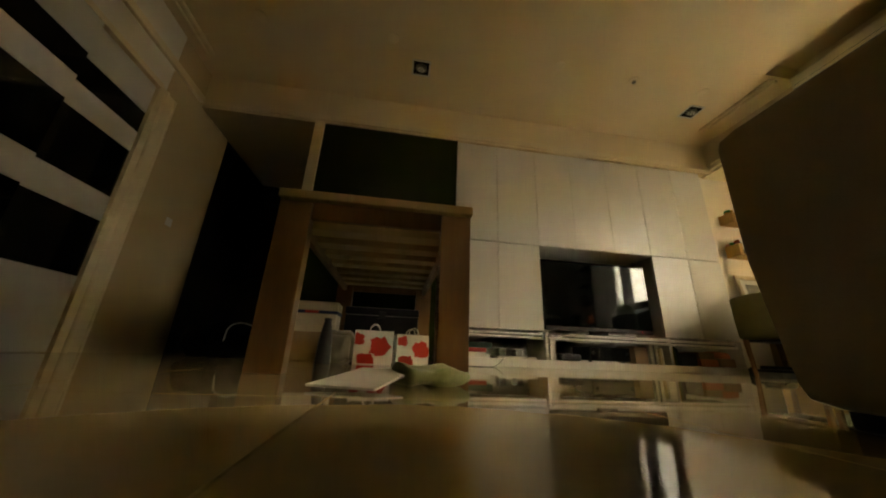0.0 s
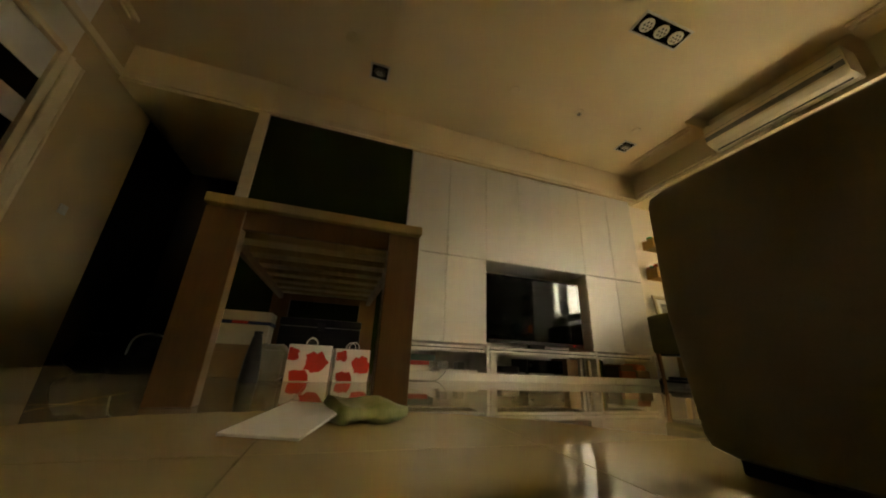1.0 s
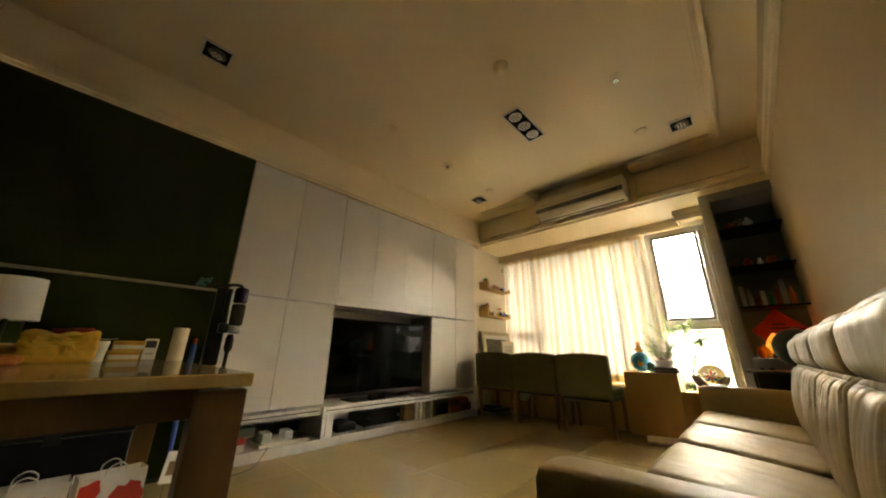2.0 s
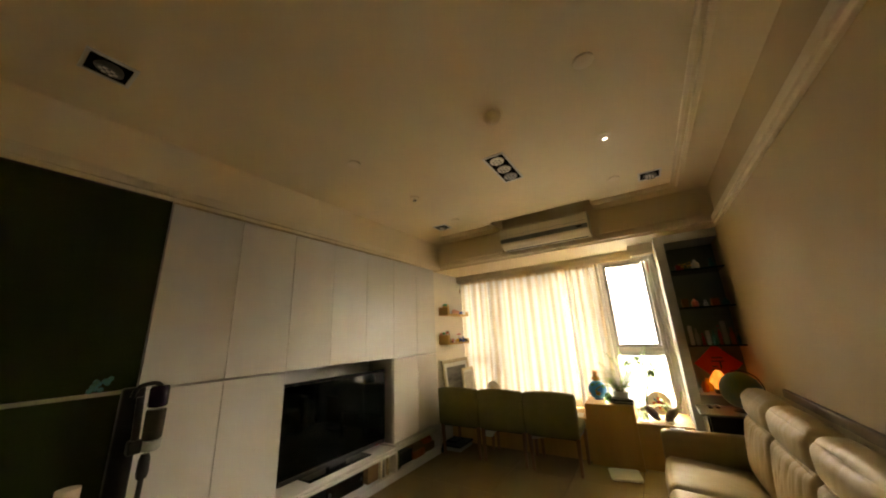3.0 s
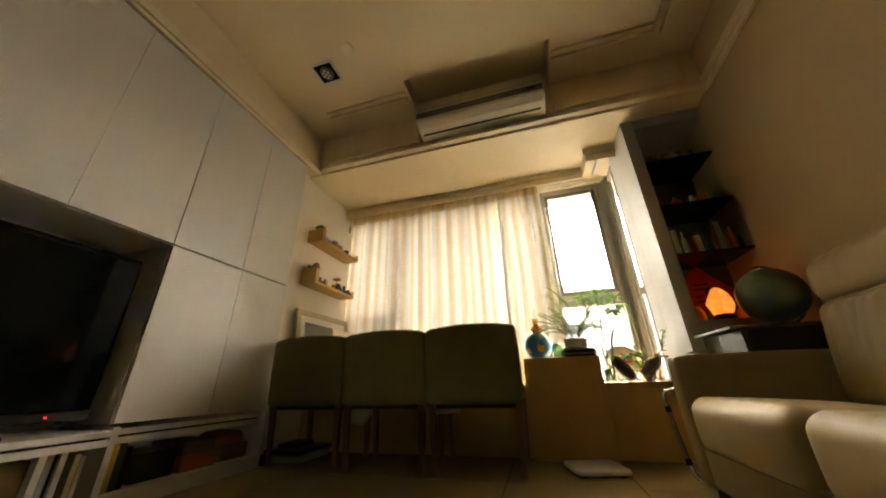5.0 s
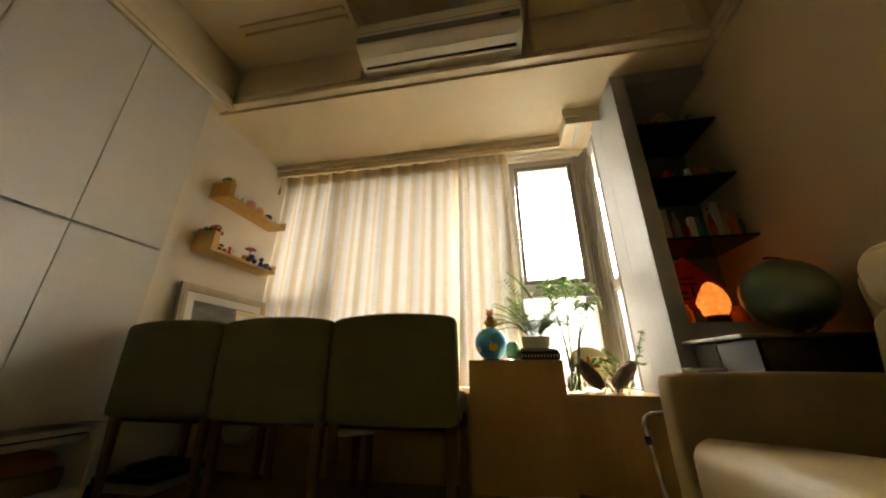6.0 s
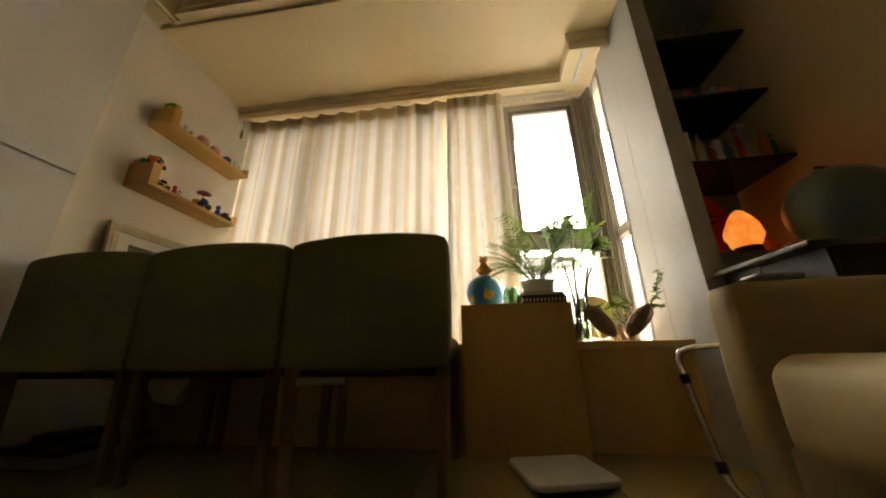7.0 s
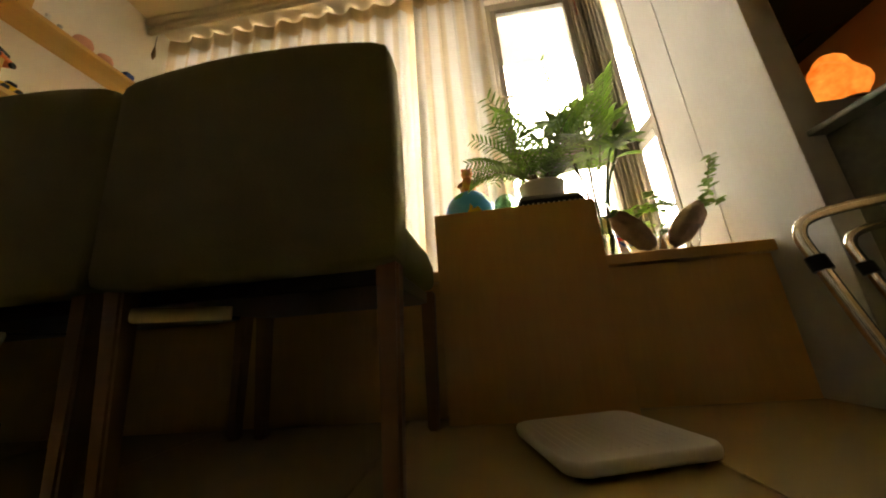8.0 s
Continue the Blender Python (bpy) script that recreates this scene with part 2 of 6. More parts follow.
wrinkled(M_leather)
M_base = shader("black sofa foot plastic", (0.012, 0.012, 0.012), 0.5)
M_tabletop = wood("pale oak table top", (0.52, 0.37, 0.16), (0.43, 0.29, 0.115), 'Y', 0.22, 7, coat=0.5)
M_tableleg = wood("reddish brown table leg", (0.215, 0.108, 0.033), (0.15, 0.072, 0.021), 'Z', 0.45)
M_slat = wood("pale pine slat", (0.42, 0.30, 0.15), (0.32, 0.21, 0.10), 'X', 0.5)
M_oak = wood("golden oak veneer", (0.62, 0.37, 0.115), (0.52, 0.29, 0.082), 'Z', 0.42, 6)
M_oak_h = wood("golden oak veneer laid across", (0.62, 0.37, 0.115), (0.52, 0.29, 0.082), 'Y', 0.42, 6)
M_shelfwood = wood("honey beech shelf", (0.62, 0.375, 0.115), (0.53, 0.30, 0.085), 'X', 0.45, 7)
M_chair = shader("olive taupe chair fabric", (0.20, 0.190, 0.075), 0.8, spec=0.15, vary=0.10, scale=6, fine=260, bump=0.25, per_object=0.05)
M_chairleg = wood("walnut chair leg", (0.30, 0.155, 0.060), (0.20, 0.10, 0.036), 'Z', 0.45)
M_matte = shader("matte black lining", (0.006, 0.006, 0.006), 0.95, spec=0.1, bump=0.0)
M_black = shader("black plastic", (0.010, 0.010, 0.011), 0.35)
M_screen = shader("glossy dark screen glass", (0.003, 0.0036, 0.0033), 0.05, bump=0.0, vary=0.02, spec=0.16)
M_green = shader("dark green back-painted glass", (0.027, 0.037, 0.008), 0.05, vary=0.12, scale=1.2, bump=0.0, spec=0.34)
M_blackglass = shader("black back-painted glass", (0.006, 0.006, 0.006), 0.06, vary=0.05, bump=0.0, spec=0.45)
M_dark = shader("dark brown door veneer", (0.035, 0.022, 0.014), 0.45, scale=5, stretch=(1, 1, 0.1), bump=0.1)
M_alu = shader("grey-brown window aluminium", (0.36, 0.32, 0.265), 0.45, metal=0.2, vary=0.06, bump=0.03)
M_ac = shader("cream air conditioner plastic", (0.84, 0.77, 0.60), 0.35, vary=0.03, bump=0.02)
M_acgrey = shader("grey air conditioner band", (0.13, 0.13, 0.115), 0.35, bump=0.02)
M_acband = shader("blue-grey air conditioner display band", (0.20, 0.215, 0.20), 0.3, bump=0.02)
M_chrome = shader("chrome tube", (0.70, 0.68, 0.64), 0.16, metal=1.0, vary=0.06, bump=0.02)
M_paper = shader("white paper", (0.78, 0.75, 0.68), 0.7, vary=0.04, bump=0.05)
M_red = shader("red ink", (0.62, 0.035, 0.02), 0.55, vary=0.08)
M_glass = shader("clear glass", (0.95, 0.98, 0.96), 0.02, trans=1.0, bump=0.0, vary=0.0)
M_pane = shader("window pane glass", (1.0, 1.0, 1.0), 0.0, trans=1.0, bump=0.0, vary=0.0, ior=1.02)
M_leaf = leafy(shader("fresh green leaf", (0.10, 0.21, 0.028), 0.42, second=(0.17, 0.29, 0.04), scale=12, bump=0.1, per_island=True))
M_stem = shader("green-brown stem", (0.12, 0.10, 0.04), 0.6)
M_soil = shader("dark soil", (0.03, 0.02, 0.012), 0.95, fine=200, bump=0.5)
M_tuber = shader("brown sweet potato skin", (0.36, 0.235, 0.17), 0.7, vary=0.18, scale=25, fine=120, bump=0.3)
M_darkshelf = shader("smoked glass shelf", (0.018, 0.045, 0.042), 0.12, bump=0.0)
M_salt = shader("glowing salt crystal", (0.85, 0.13, 0.015), 0.4, second=(1.0, 0.46, 0.10), scale=9, fine=60, bump=0.3, emit=SALT_GLOW)
M_concrete = shader("pale outside render", (0.74, 0.73, 0.71), 0.9, vary=0.06, scale=0.6, fine=8, bump=0.1)
M_eave = shader("grey cement overhang", (0.40, 0.40, 0.39), 0.9, vary=0.08, scale=2, fine=20, bump=0.1)
M_outglass = shader("outside window glass", (0.42, 0.44, 0.46), 0.2, bump=0.0)


def cloth_curtain(name, light, dark, through_part, holes):
    m = bpy.data.materials.new(name)
    m.use_nodes = True
    N, L = m.node_tree.nodes, m.node_tree.links
    N.remove(N["Principled BSDF"])
    out = N["Material Output"]
    tc = N.new("ShaderNodeTexCoord")
    mp = N.new("ShaderNodeMapping")
    mp.inputs["Scale"].default_value = (0.0, 2.9, 0.04)
    L.new(tc.outputs["Object"], mp.inputs["Vector"])
    band = N.new("ShaderNodeTexWave")
    band.wave_type, band.bands_direction = 'BANDS', 'Y'
    band.inputs["Scale"].default_value, band.inputs["Distortion"].default_value = 1.0, 4.0
    band.inputs["Detail"].default_value, band.inputs["Detail Scale"].default_value = 1.0, 0.6
    L.new(mp.outputs["Vector"], band.inputs["Vector"])
    ramp = N.new("ShaderNodeMapRange")
    ramp.inputs["From Min"].default_value, ramp.inputs["From Max"].default_value = 0.45, 0.80
    L.new(band.outputs["Fac"], ramp.inputs["Value"])
    weave = N.new("ShaderNodeTexNoise")
    weave.inputs["Scale"].default_value = 240
    L.new(tc.outputs["Object"], weave.inputs["Vector"])
    mix = N.new("ShaderNodeMix")
    mix.data_type = 'RGBA'
    mix.inputs["A"].default_value = (*light, 1)
    mix.inputs["B"].default_value = (*dark, 1)
    L.new(ramp.outputs["Result"], mix.inputs["Factor"])
    bump = N.new("ShaderNodeBump")
    bump.inputs["Strength"].default_value, bump.inputs["Distance"].default_value = 0.2, 0.002
    L.new(weave.outputs["Fac"], bump.inputs["Height"])
    dif, tra, thin = N.new("ShaderNodeBsdfDiffuse"), N.new("ShaderNodeBsdfTranslucent"), N.new("ShaderNodeBsdfTransparent")
    for s in (dif, tra):
        L.new(mix.outputs["Result"], s.inputs["Color"])
        L.new(bump.outputs["Normal"], s.inputs["Normal"])
    thin.inputs["Color"].default_value = (1.0, 0.96, 0.88, 1)
    a, c = N.new("ShaderNodeMixShader"), N.new("ShaderNodeMixShader")
    a.inputs[0].default_value = through_part
    L.new(dif.outputs[0], a.inputs[1])
    L.new(tra.outputs[0], a.inputs[2])
    open_ = N.new("ShaderNodeMapRange")
    open_.inputs["To Min"].default_value, open_.inputs["To Max"].default_value = holes, 0.35 * holes
    L.new(ramp.outputs["Result"], open_.inputs["Value"])
    L.new(open_.outputs["Result"], c.inputs[0])
    L.new(a.outputs[0], c.inputs[1])
    L.new(thin.outputs[0], c.inputs[2])
    L.new(c.outputs[0], out.inputs["Surface"])
    return m


M_nicheback = shader("dark grey-green niche back", (0.17, 0.20, 0.16), 0.28, vary=0.1, scale=3, bump=0.0)
M_curtain = cloth_curtain("sheer cream curtain cloth", (0.92, 0.885, 0.83), (0.82, 0.71, 0.54), 0.052, 0.0046)
M_hem = cloth_curtain("doubled curtain header cloth", (0.82, 0.67, 0.43), (0.76, 0.60, 0.37), 0.10, 0.001)


def backdrop_material():
    m = bpy.data.materials.new("bright overcast distance")
    m.use_nodes = True
    N, L = m.node_tree.nodes, m.node_tree.links
    N.remove(N["Principled BSDF"])
    e = N.new("ShaderNodeEmission")
    tc = N.new("ShaderNodeTexCoord")
    n = N.new("ShaderNodeTexNoise")
    n.inputs["Scale"].default_value = 0.12
    L.new(tc.outputs["Object"], n.inputs["Vector"])
    mix = N.new("ShaderNodeMix")
    mix.data_type = 'RGBA'
    mix.inputs["A"].default_value, mix.inputs["B"].default_value = (1.0, 0.98, 0.94, 1), (0.93, 0.96, 1.0, 1)
    L.new(n.outputs["Fac"], mix.inputs["Factor"])
    L.new(mix.outputs["Result"], e.inputs["Color"])
    e.inputs["Strength"].default_value = DAY
    L.new(e.outputs[0], N["Material Output"].inputs["Surface"])
    return m


M_back = backdrop_material()

# ---- the shell of the room ----
CEIL, CROWN = 2.86, 2.50
XW, YS, YN, XB = -0.88, 1.28, 4.66, 5.18


def structure(name, bm, material, label, category, smooth=False):
    return solid(name, bm, material, label, category, kind="structure", smooth=smooth)


structure("ground", box(-40, 60, -40, 40, -12.2, -12.0), M_concrete, "pale paved ground far below the window", "ground")
structure("backdrop", box(26, 26.1, -30, 36, -12, 30), M_back, "bright hazy overcast distance outside the window", "backdrop")

# floor slab under the tiles
floor = structure("floor", box(-1.08, 0.40, 5.28, 6.5, -0.2, -0.006, bm=box(-4.2, 6.4, 1.08, 5.28, -0.2, -0.006)), M_grout, "polished cream tile floor with thin dark joints", "floor")

# walls
structure("wall_south", box(-4.2, 6.4, YS - 0.2, YS, -0.2, 3.3), M_wall, "tan painted wall behind the sofa", "wall")
structure("wall_west", box(XW - 0.2, XW, 4.20, 5.20, -0.2, 3.3), M_wall, "tan painted wall beside the entry passage", "wall")
structure("wall_west_upper", box(XW - 0.2, XW - 0.001, 1.28, 4.20, 2.20, 3.3), M_bay, "cream wall strip over the sliding doors", "wall")
structure("wall_entry", box(XW - 0.2, 1.0, 6.3, 6.5, -0.2, 3.3), M_dark, "dark wall at the end of the entry passage", "wall")
structure("wall_entry_side", box(XW - 0.2, XW, 5.20, 6.3, -0.2, 3.3), M_dark, "dark brown panelled side of the entry passage", "wall")
structure("wall_north", box(0.30, 5.40, 5.08, 5.28, -0.2, 3.3), M_bay, "wall behind the built-in cabinets", "wall")
structure("wall_partition", box(0.262, 0.36, 4.64, 5.08, -0.2, 2.86), M_trim, "narrow cream partition post beside the glass panel", "wall")
structure("wall_entry_inner", box(0.262, 0.36, 5.08, 6.3, -0.2, 2.86), M_dark, "dark inner side of the entry passage", "wall")
structure("wall_bay_north", box(5.032, 6.45, 4.77, 5.079, -0.2, 3.3), M_bay, "cream wall of the window bay with small shelves", "wall")
structure("wall_back", box(-4.2, -4.0, 1.28, 5.1, -0.2, 3.3), M_bay, "plain wall that closes the far room", "wall")
structure("wall_far_room", box(-4.0, XW - 0.2, 4.9, 5.1, -0.2, 3.3), M_bay, "plain wall of the room behind the sliding doors", "wall")
# window wall below and above
structure("wall_window_lower", box(6.14, 6.38, 1.84, 4.77, -0.2, 0.42), M_bay, "low wall under the window", "wall")
structure("wall_window_upper", box(6.14, 6.38, 1.84, 4.77, 2.40, 3.3), M_bay, "wall strip over the window", "wall")

# ceiling with the recess over the air conditioner
bm = box(-4.2, 4.74, 1.08, 4.64, CEIL, 3.3)
box(-4.2, XW - 0.2, 4.64, 5.1, CEIL, 3.3, bm=bm)
box(4.74, 5.20, 3.55, 4.64, CEIL, 3.3, bm=bm)
box(4.74, 5.20, 1.08, 2.36, CEIL, 3.3, bm=bm)
box(4.74, 5.20, 2.36, 3.55, 3.02, 3.3, bm=bm)
structure("ceiling", bm, M_ceil, "cream painted ceiling with a recess for the air conditioner", "ceiling")
structure("ceiling_bay", box(XB + 0.02, 6.45, 1.0, 4.77, 2.455, 3.3), M_ceil, "lower cream ceiling of the window bay", "ceiling")
structure("ceiling_entry", box(XW, 0.262, 4.64, 6.5, 2.44, 3.3), M_ceil, "lower ceiling of the entry passage", "ceiling")
structure("beam_east", box(XB, XB + 0.2, YS, 4.66, CROWN - 0.02, 3.3), M_ceil, "cream beam across the room before the bay", "beam")
structure("frieze_north", box(0.262, XB, 4.648, 5.08, 2.47, 3.3), M_ceil, "cream frieze over the cabinets", "wall")


def moulding(name, steps, label):
    """A stepped moulding made of strips laid one on another."""
    bm = None
    for (x0, x1, y0, y1, z0, z1) in steps:
        bm = box(x0, x1, y0, y1, z0, z1, 0.006, 2, bm)
    return structure(name, bm, M_trim, label, "moulding", smooth=True)


moulding("trim_north", [(XW, XB, 4.622, 4.650, 2.475, 2.530), (XW, XB, 4.638, 4.651, 2.446, 2.478), (XW, XB, 4.632, 4.652, 2.530, 2.548)], "cream stepped crown moulding over the cabinets")
moulding("trim_south", [(XW, XB, YS, YS + 0.045, 2.465, 2.520), (XW, XB, YS, YS + 0.028, 2.435, 2.470), (XW, XB, YS, YS + 0.033, 2.520, 2.545)], "cream stepped crown moulding along the sofa wall")
moulding("trim_east", [(XB - 0.045, XB + 0.004, YS + 0.045, 4.600, 2.472, 2.514), (XB - 0.03, XB + 0.005, YS + 0.033, 4.607, 2.514, 2.532)], "cream stepped moulding along the foot of the beam")
for k, (name, strip) in enumerate([
        ("trim_ceiling_east_a", (4.835, 4.925, 3.58, 4.37)), ("trim_ceiling_east_b", (4.835, 4.925, 1.62, 2.34)),
        ("trim_ceiling_south", (-0.70, 4.925, 1.53, 1.615)), ("trim_ceiling_west", (-0.79, -0.70, 1.615, 4.33))]):
    x0, x1, y0, y1 = strip
    if x1 - x0 < y1 - y0:
        steps = [(x0, x0 + 0.026, y0, y1, 2.836, 2.861), (x1 - 0.034, x1, y0, y1, 2.826, 2.861)]
    else:
        steps = [(x0, x1, y1 - 0.026, y1, 2.836, 2.861), (x0, x1, y0, y0 + 0.034, 2.826, 2.861)]
    moulding(name, steps, "cream double ridge moulding on the ceiling")
# panels on the beam at both sides of the recess
structure("beam_panel_a", box(XB - 0.035, XB + 0.003, 3.56, 4.58, 2.548, 2.852, 0.010), M_ceil, "raised cream panel on the beam", "panel", smooth=True)
structure("beam_panel_b", box(XB - 0.035, XB + 0.003, 1.40, 2.35, 2.548, 2.852, 0.010), M_ceil, "raised cream panel on the beam", "panel", smooth=True)

# ---- built-in cabinet wall ----
SEAMS = [1.859, 2.321, 2.783, 3.223, 3.682, 4.134, 4.600, 5.032]


def cabinet(label, x0, x1, z0, z1, doors):
    c = thing("wall_cabinet", ((x0 + x1) / 2, 4.9, z0), label, "cabinet", "built-in cabinets of the media wall")
    part("body", box(x0 + 0.001, x1 - 0.001, 4.686, 5.078, z0, z1, 0.002), M_white, c)
    for a, b in doors:
        gap_a, gap_b = (0.0007 if s in SEAMS[3:5] else 0.0022 for s in (a, b))
        part("door", box(a + gap_a, b - gap_b, YN, YN + 0.022, z0 + 0.003, z1 - 0.003, 0.0018), M_lam, c)
    return c


TOP, MID0, MID1, LOW = 2.444, 1.249, 1.2425, 0.348
cabinet("white wood-grain upper wall cabinet with two flush doors", SEAMS[0], SEAMS[2], MID0, TOP, [SEAMS[0:2], SEAMS[1:3]])
cabinet("white wood-grain cabinet over the television with three doors", SEAMS[2], SEAMS[5], MID0, TOP, [SEAMS[2:4], SEAMS[3:5], SEAMS[4:6]])
cabinet("white wood-grain upper wall cabinet next to the bay", SEAMS[5], SEAMS[7], MID0, TOP, [SEAMS[5:7], SEAMS[6:8]])
cabinet("white wood-grain lower cabinet with two tall doors", SEAMS[0], SEAMS[2], LOW, MID1, [SEAMS[0:2], SEAMS[1:3]])
cabinet("white wood-grain lower cabinet beside the television", SEAMS[5], SEAMS[7], LOW, MID1, [SEAMS[5:7], SEAMS[6:8]])

bench = thing("media_bench", (3.45, 4.86, 0), "long low white bench with open compartments under the cabinets", "bench")
part("plinth", box(1.86, 5.03, 4.64, 5.075, 0.0, 0.075, 0.003), M_white, bench)
for x0, x1, yf in ((1.86, 2.768, 4.655), (2.80, 4.115, 4.61), (4.147, 4.992, 4.655)):
    part("top_board", box(x0, x1, yf, 5.075, 0.303, 0.328, 0.003), M_white, bench)
    part("front_strip", box(x0, x1, yf + 0.006, yf + 0.026, 0.266, 0.292, 0.002), M_white, bench)
    # black sheet puts the groove's shade into colour behind the front strip
    part("shadow_gap", box(x0, x1, yf + 0.030, 5.074, 0.285, 0.3025), M_matte, bench, "black sheet standing in for the shade in the groove under the top board")
for x0, x1 in ((1.836, 1.858), (2.77, 2.798), (4.117, 4.145), (4.994, 5.03)):
    part("upright", box(x0, x1, 4.62, 5.07, 0.076, 0.34 if x0 != 2.77 else 0.335, 0.002), M_white, bench)
part("back_panel", box(1.86, 5.03, 5.076, 5.0795, 0.0, 1.24), M_white, bench, "dark shaded back board")
part("divider", box(2.83, 2.90, 4.66, 5.07, 0.0755, 0.285, 0.003), M_white, bench)

tv = thing("television", (3.46, 4.80, 0.327), "large black flat television with a glossy dark screen in its niche", "television")
part("housing", box(2.815, 4.082, 4.745, 4.80, 0.375, 1.135, 0.012, 3), M_matte, tv)
part("screen", box(2.832, 4.066, 4.7415, 4.7445, 0.42, 1.108, 0.0), M_screen, tv, "glossy dark screen glass")
part("lower_bar", box(2.85, 4.07, 4.738, 4.744, 0.378, 0.412, 0.002), M_black, tv)
part("neck", box(3.36, 3.56, 4.77, 4.82, 0.335, 0.40, 0.004), M_black, tv)
part("foot", box(3.10, 3.82, 4.69, 4.93, 0.3265, 0.342, 0.006), M_blackglass, tv)
part("standby_light", box(3.93, 3.938, 4.736, 4.7385, 0.391, 0.397), shader("red standby lamp", (1, 0.03, 0.02), 0.4, emit=0.8, bump=0), tv, "small red standby light")

# things in the bench compartments
def stack_box(name, x0, x1, y0, y1, z0, z1, material, label, category, bevel=0.004, group=""):
    return solid(name, box(x0, x1, y0, y1, z0, z1, bevel), material, label, category, group)


def colour(name, rgb, rough=0.5, **kw):
    return shader(name, rgb, rough, **kw)


C_grey = colour("dark grey plastic", (0.03, 0.03, 0.032), 0.4)
C_teal = colour("teal printed card", (0.05, 0.12, 0.12), 0.5, second=(0.12, 0.16, 0.14), scale=20)
C_orange = colour("orange card", (0.55, 0.16, 0.05), 0.6)
C_brown = colour("brown card", (0.28, 0.17, 0.08), 0.7)
C_yellow = colour("yellow card", (0.70, 0.42, 0.05), 0.5)
C_navy = colour("navy card", (0.02, 0.03, 0.09), 0.5)
C_green = colour("green card", (0.07, 0.11, 0.03), 0.6)
C_red = colour("red card", (0.45, 0.04, 0.03), 0.5)
C_grey2 = colour("light grey plastic", (0.42, 0.42, 0.40), 0.5)
C_cream = colour("cream card", (0.68, 0.58, 0.40), 0.6)

stack_box("book_stack", 1.93, 2.20, 4.70, 4.95, 0.0755, 0.125, M_paper, "low stack of white papers on the bench plinth", "papers")
stack_box("carton", 2.02, 2.20, 4.69, 4.90, 0.1255, 0.165, C_red, "flat red box on the papers", "box")
stack_box("magazine_pile", 1.98, 2.27, 4.74, 4.99, 0.1655, 0.225, C_teal, "pile of teal magazines in the open compartment", "magazines")
stack_box("router", 2.33, 2.40, 4.72, 4.84, 0.1, 0.17, C_grey2, "small grey box device on the plinth", "device")
stack_box("router", 2.50, 2.57, 4.72, 4.84, 0.1, 0.165, C_grey2, "small grey box device on the plinth", "device")
stack_box("tray", 2.30, 2.70, 4.68, 4.92, 0.0755, 0.0995, M_paper, "flat white tray under the small devices", "tray")
rec = thing("receiver", (3.45, 4.86, 0.0755), "black audio receiver in the open compartment", "receiver")
part("case", box(3.27, 3.72, 4.70, 5.02, 0.09, 0.225, 0.006), M_black, rec)
part("front_panel", box(3.275, 3.715, 4.694, 4.6995, 0.095, 0.22, 0.002), M_blackglass, rec)
for x in (3.31, 3.68):
    part("foot", lathe([(0.018, 0), (0.018, 0.014)], (x, 4.76, 0.0757), 12), M_black, rec)
    part("knob", moved(lathe([(0.014, 0), (0.014, 0.014), (0.0, 0.015)], (0, 0, 0), 16), Matrix.Translation((x, 4.694, 0.165)) @ pose(0, 0, 0, 90, 0, 0)), C_grey, rec)
con = thing("game_console", (3.07, 4.84, 0.0755), "black console box with rounded corners in the compartment", "console")
part("case", box(2.97, 3.19, 4.71, 4.99, 0.078, 0.148, 0.02, 3), C_grey, con)
part("vent", box(3.0, 3.16, 4.706, 4.7095, 0.1, 0.118, 0.001), M_black, con)
stack_box("storage_case", 3.78, 3.93, 4.70, 4.98, 0.0755, 0.25, C_brown, "upright brown storage case in the compartment", "box")
for k, (x, w, h, m, lab) in enumerate(((3.935, 0.026, 0.196, M_paper, "white"), (3.964, 0.02, 0.188, C_grey2, "grey"), (3.986, 0.012, 0.19, M_black, "black"), (4.0, 0.022, 0.194, M_paper, "white"), (4.05, 0.02, 0.17, C_cream, "cream"), (4.075, 0.016, 0.16, M_paper, "white"))):
    stack_box("book", x, x + w, 4.675 + 0.004 * (k % 3), 4.84, 0.0755, 0.0755 + h, m, lab + " paperback standing upright on the plinth", "book", 0.002, "books in the bench")
for k, (x, w, h, m, lab) in enumerate(((4.17, 0.03, 0.19, C_yellow, "yellow"), (4.205, 0.025, 0.185, C_green, "green"), (4.24, 0.016, 0.17, M_black, "black"))):
    stack_box("book", x, x + w, 4.67, 4.86, 0.0755, 0.0755 + h, m, lab + " hardback standing upright on the plinth", "book", 0.002, "books in the bench")
stack_box("storage_box", 4.30, 4.50, 4.70, 4.95, 0.0755, 0.20, C_grey, "dark storage box in the open compartment", "box")
stack_box("shoe_box", 4.52, 4.73, 4.68, 4.95, 0.0755, 0.15, C_orange, "orange shoe box in the open compartment", "box")
stack_box("carton", 4.53, 4.72, 4.70, 4.95, 0.1505, 0.22, C_brown, "brown carton on the orange shoe box", "box")
bask = thing("basket", (4.85, 4.8, 0.0755), "tan basket with folded cloths in the open compartment", "basket")
part("basket_body", box(4.76, 4.96, 4.69, 4.94, 0.0765, 0.165, 0.012), C_brown, bask)
part("cloth", pillow(4.78, 4.94, 4.71, 4.92, 0.14, 0.23, 0.01, 0.012, 8, 0.03), C_orange, bask, "crumpled orange cloth")

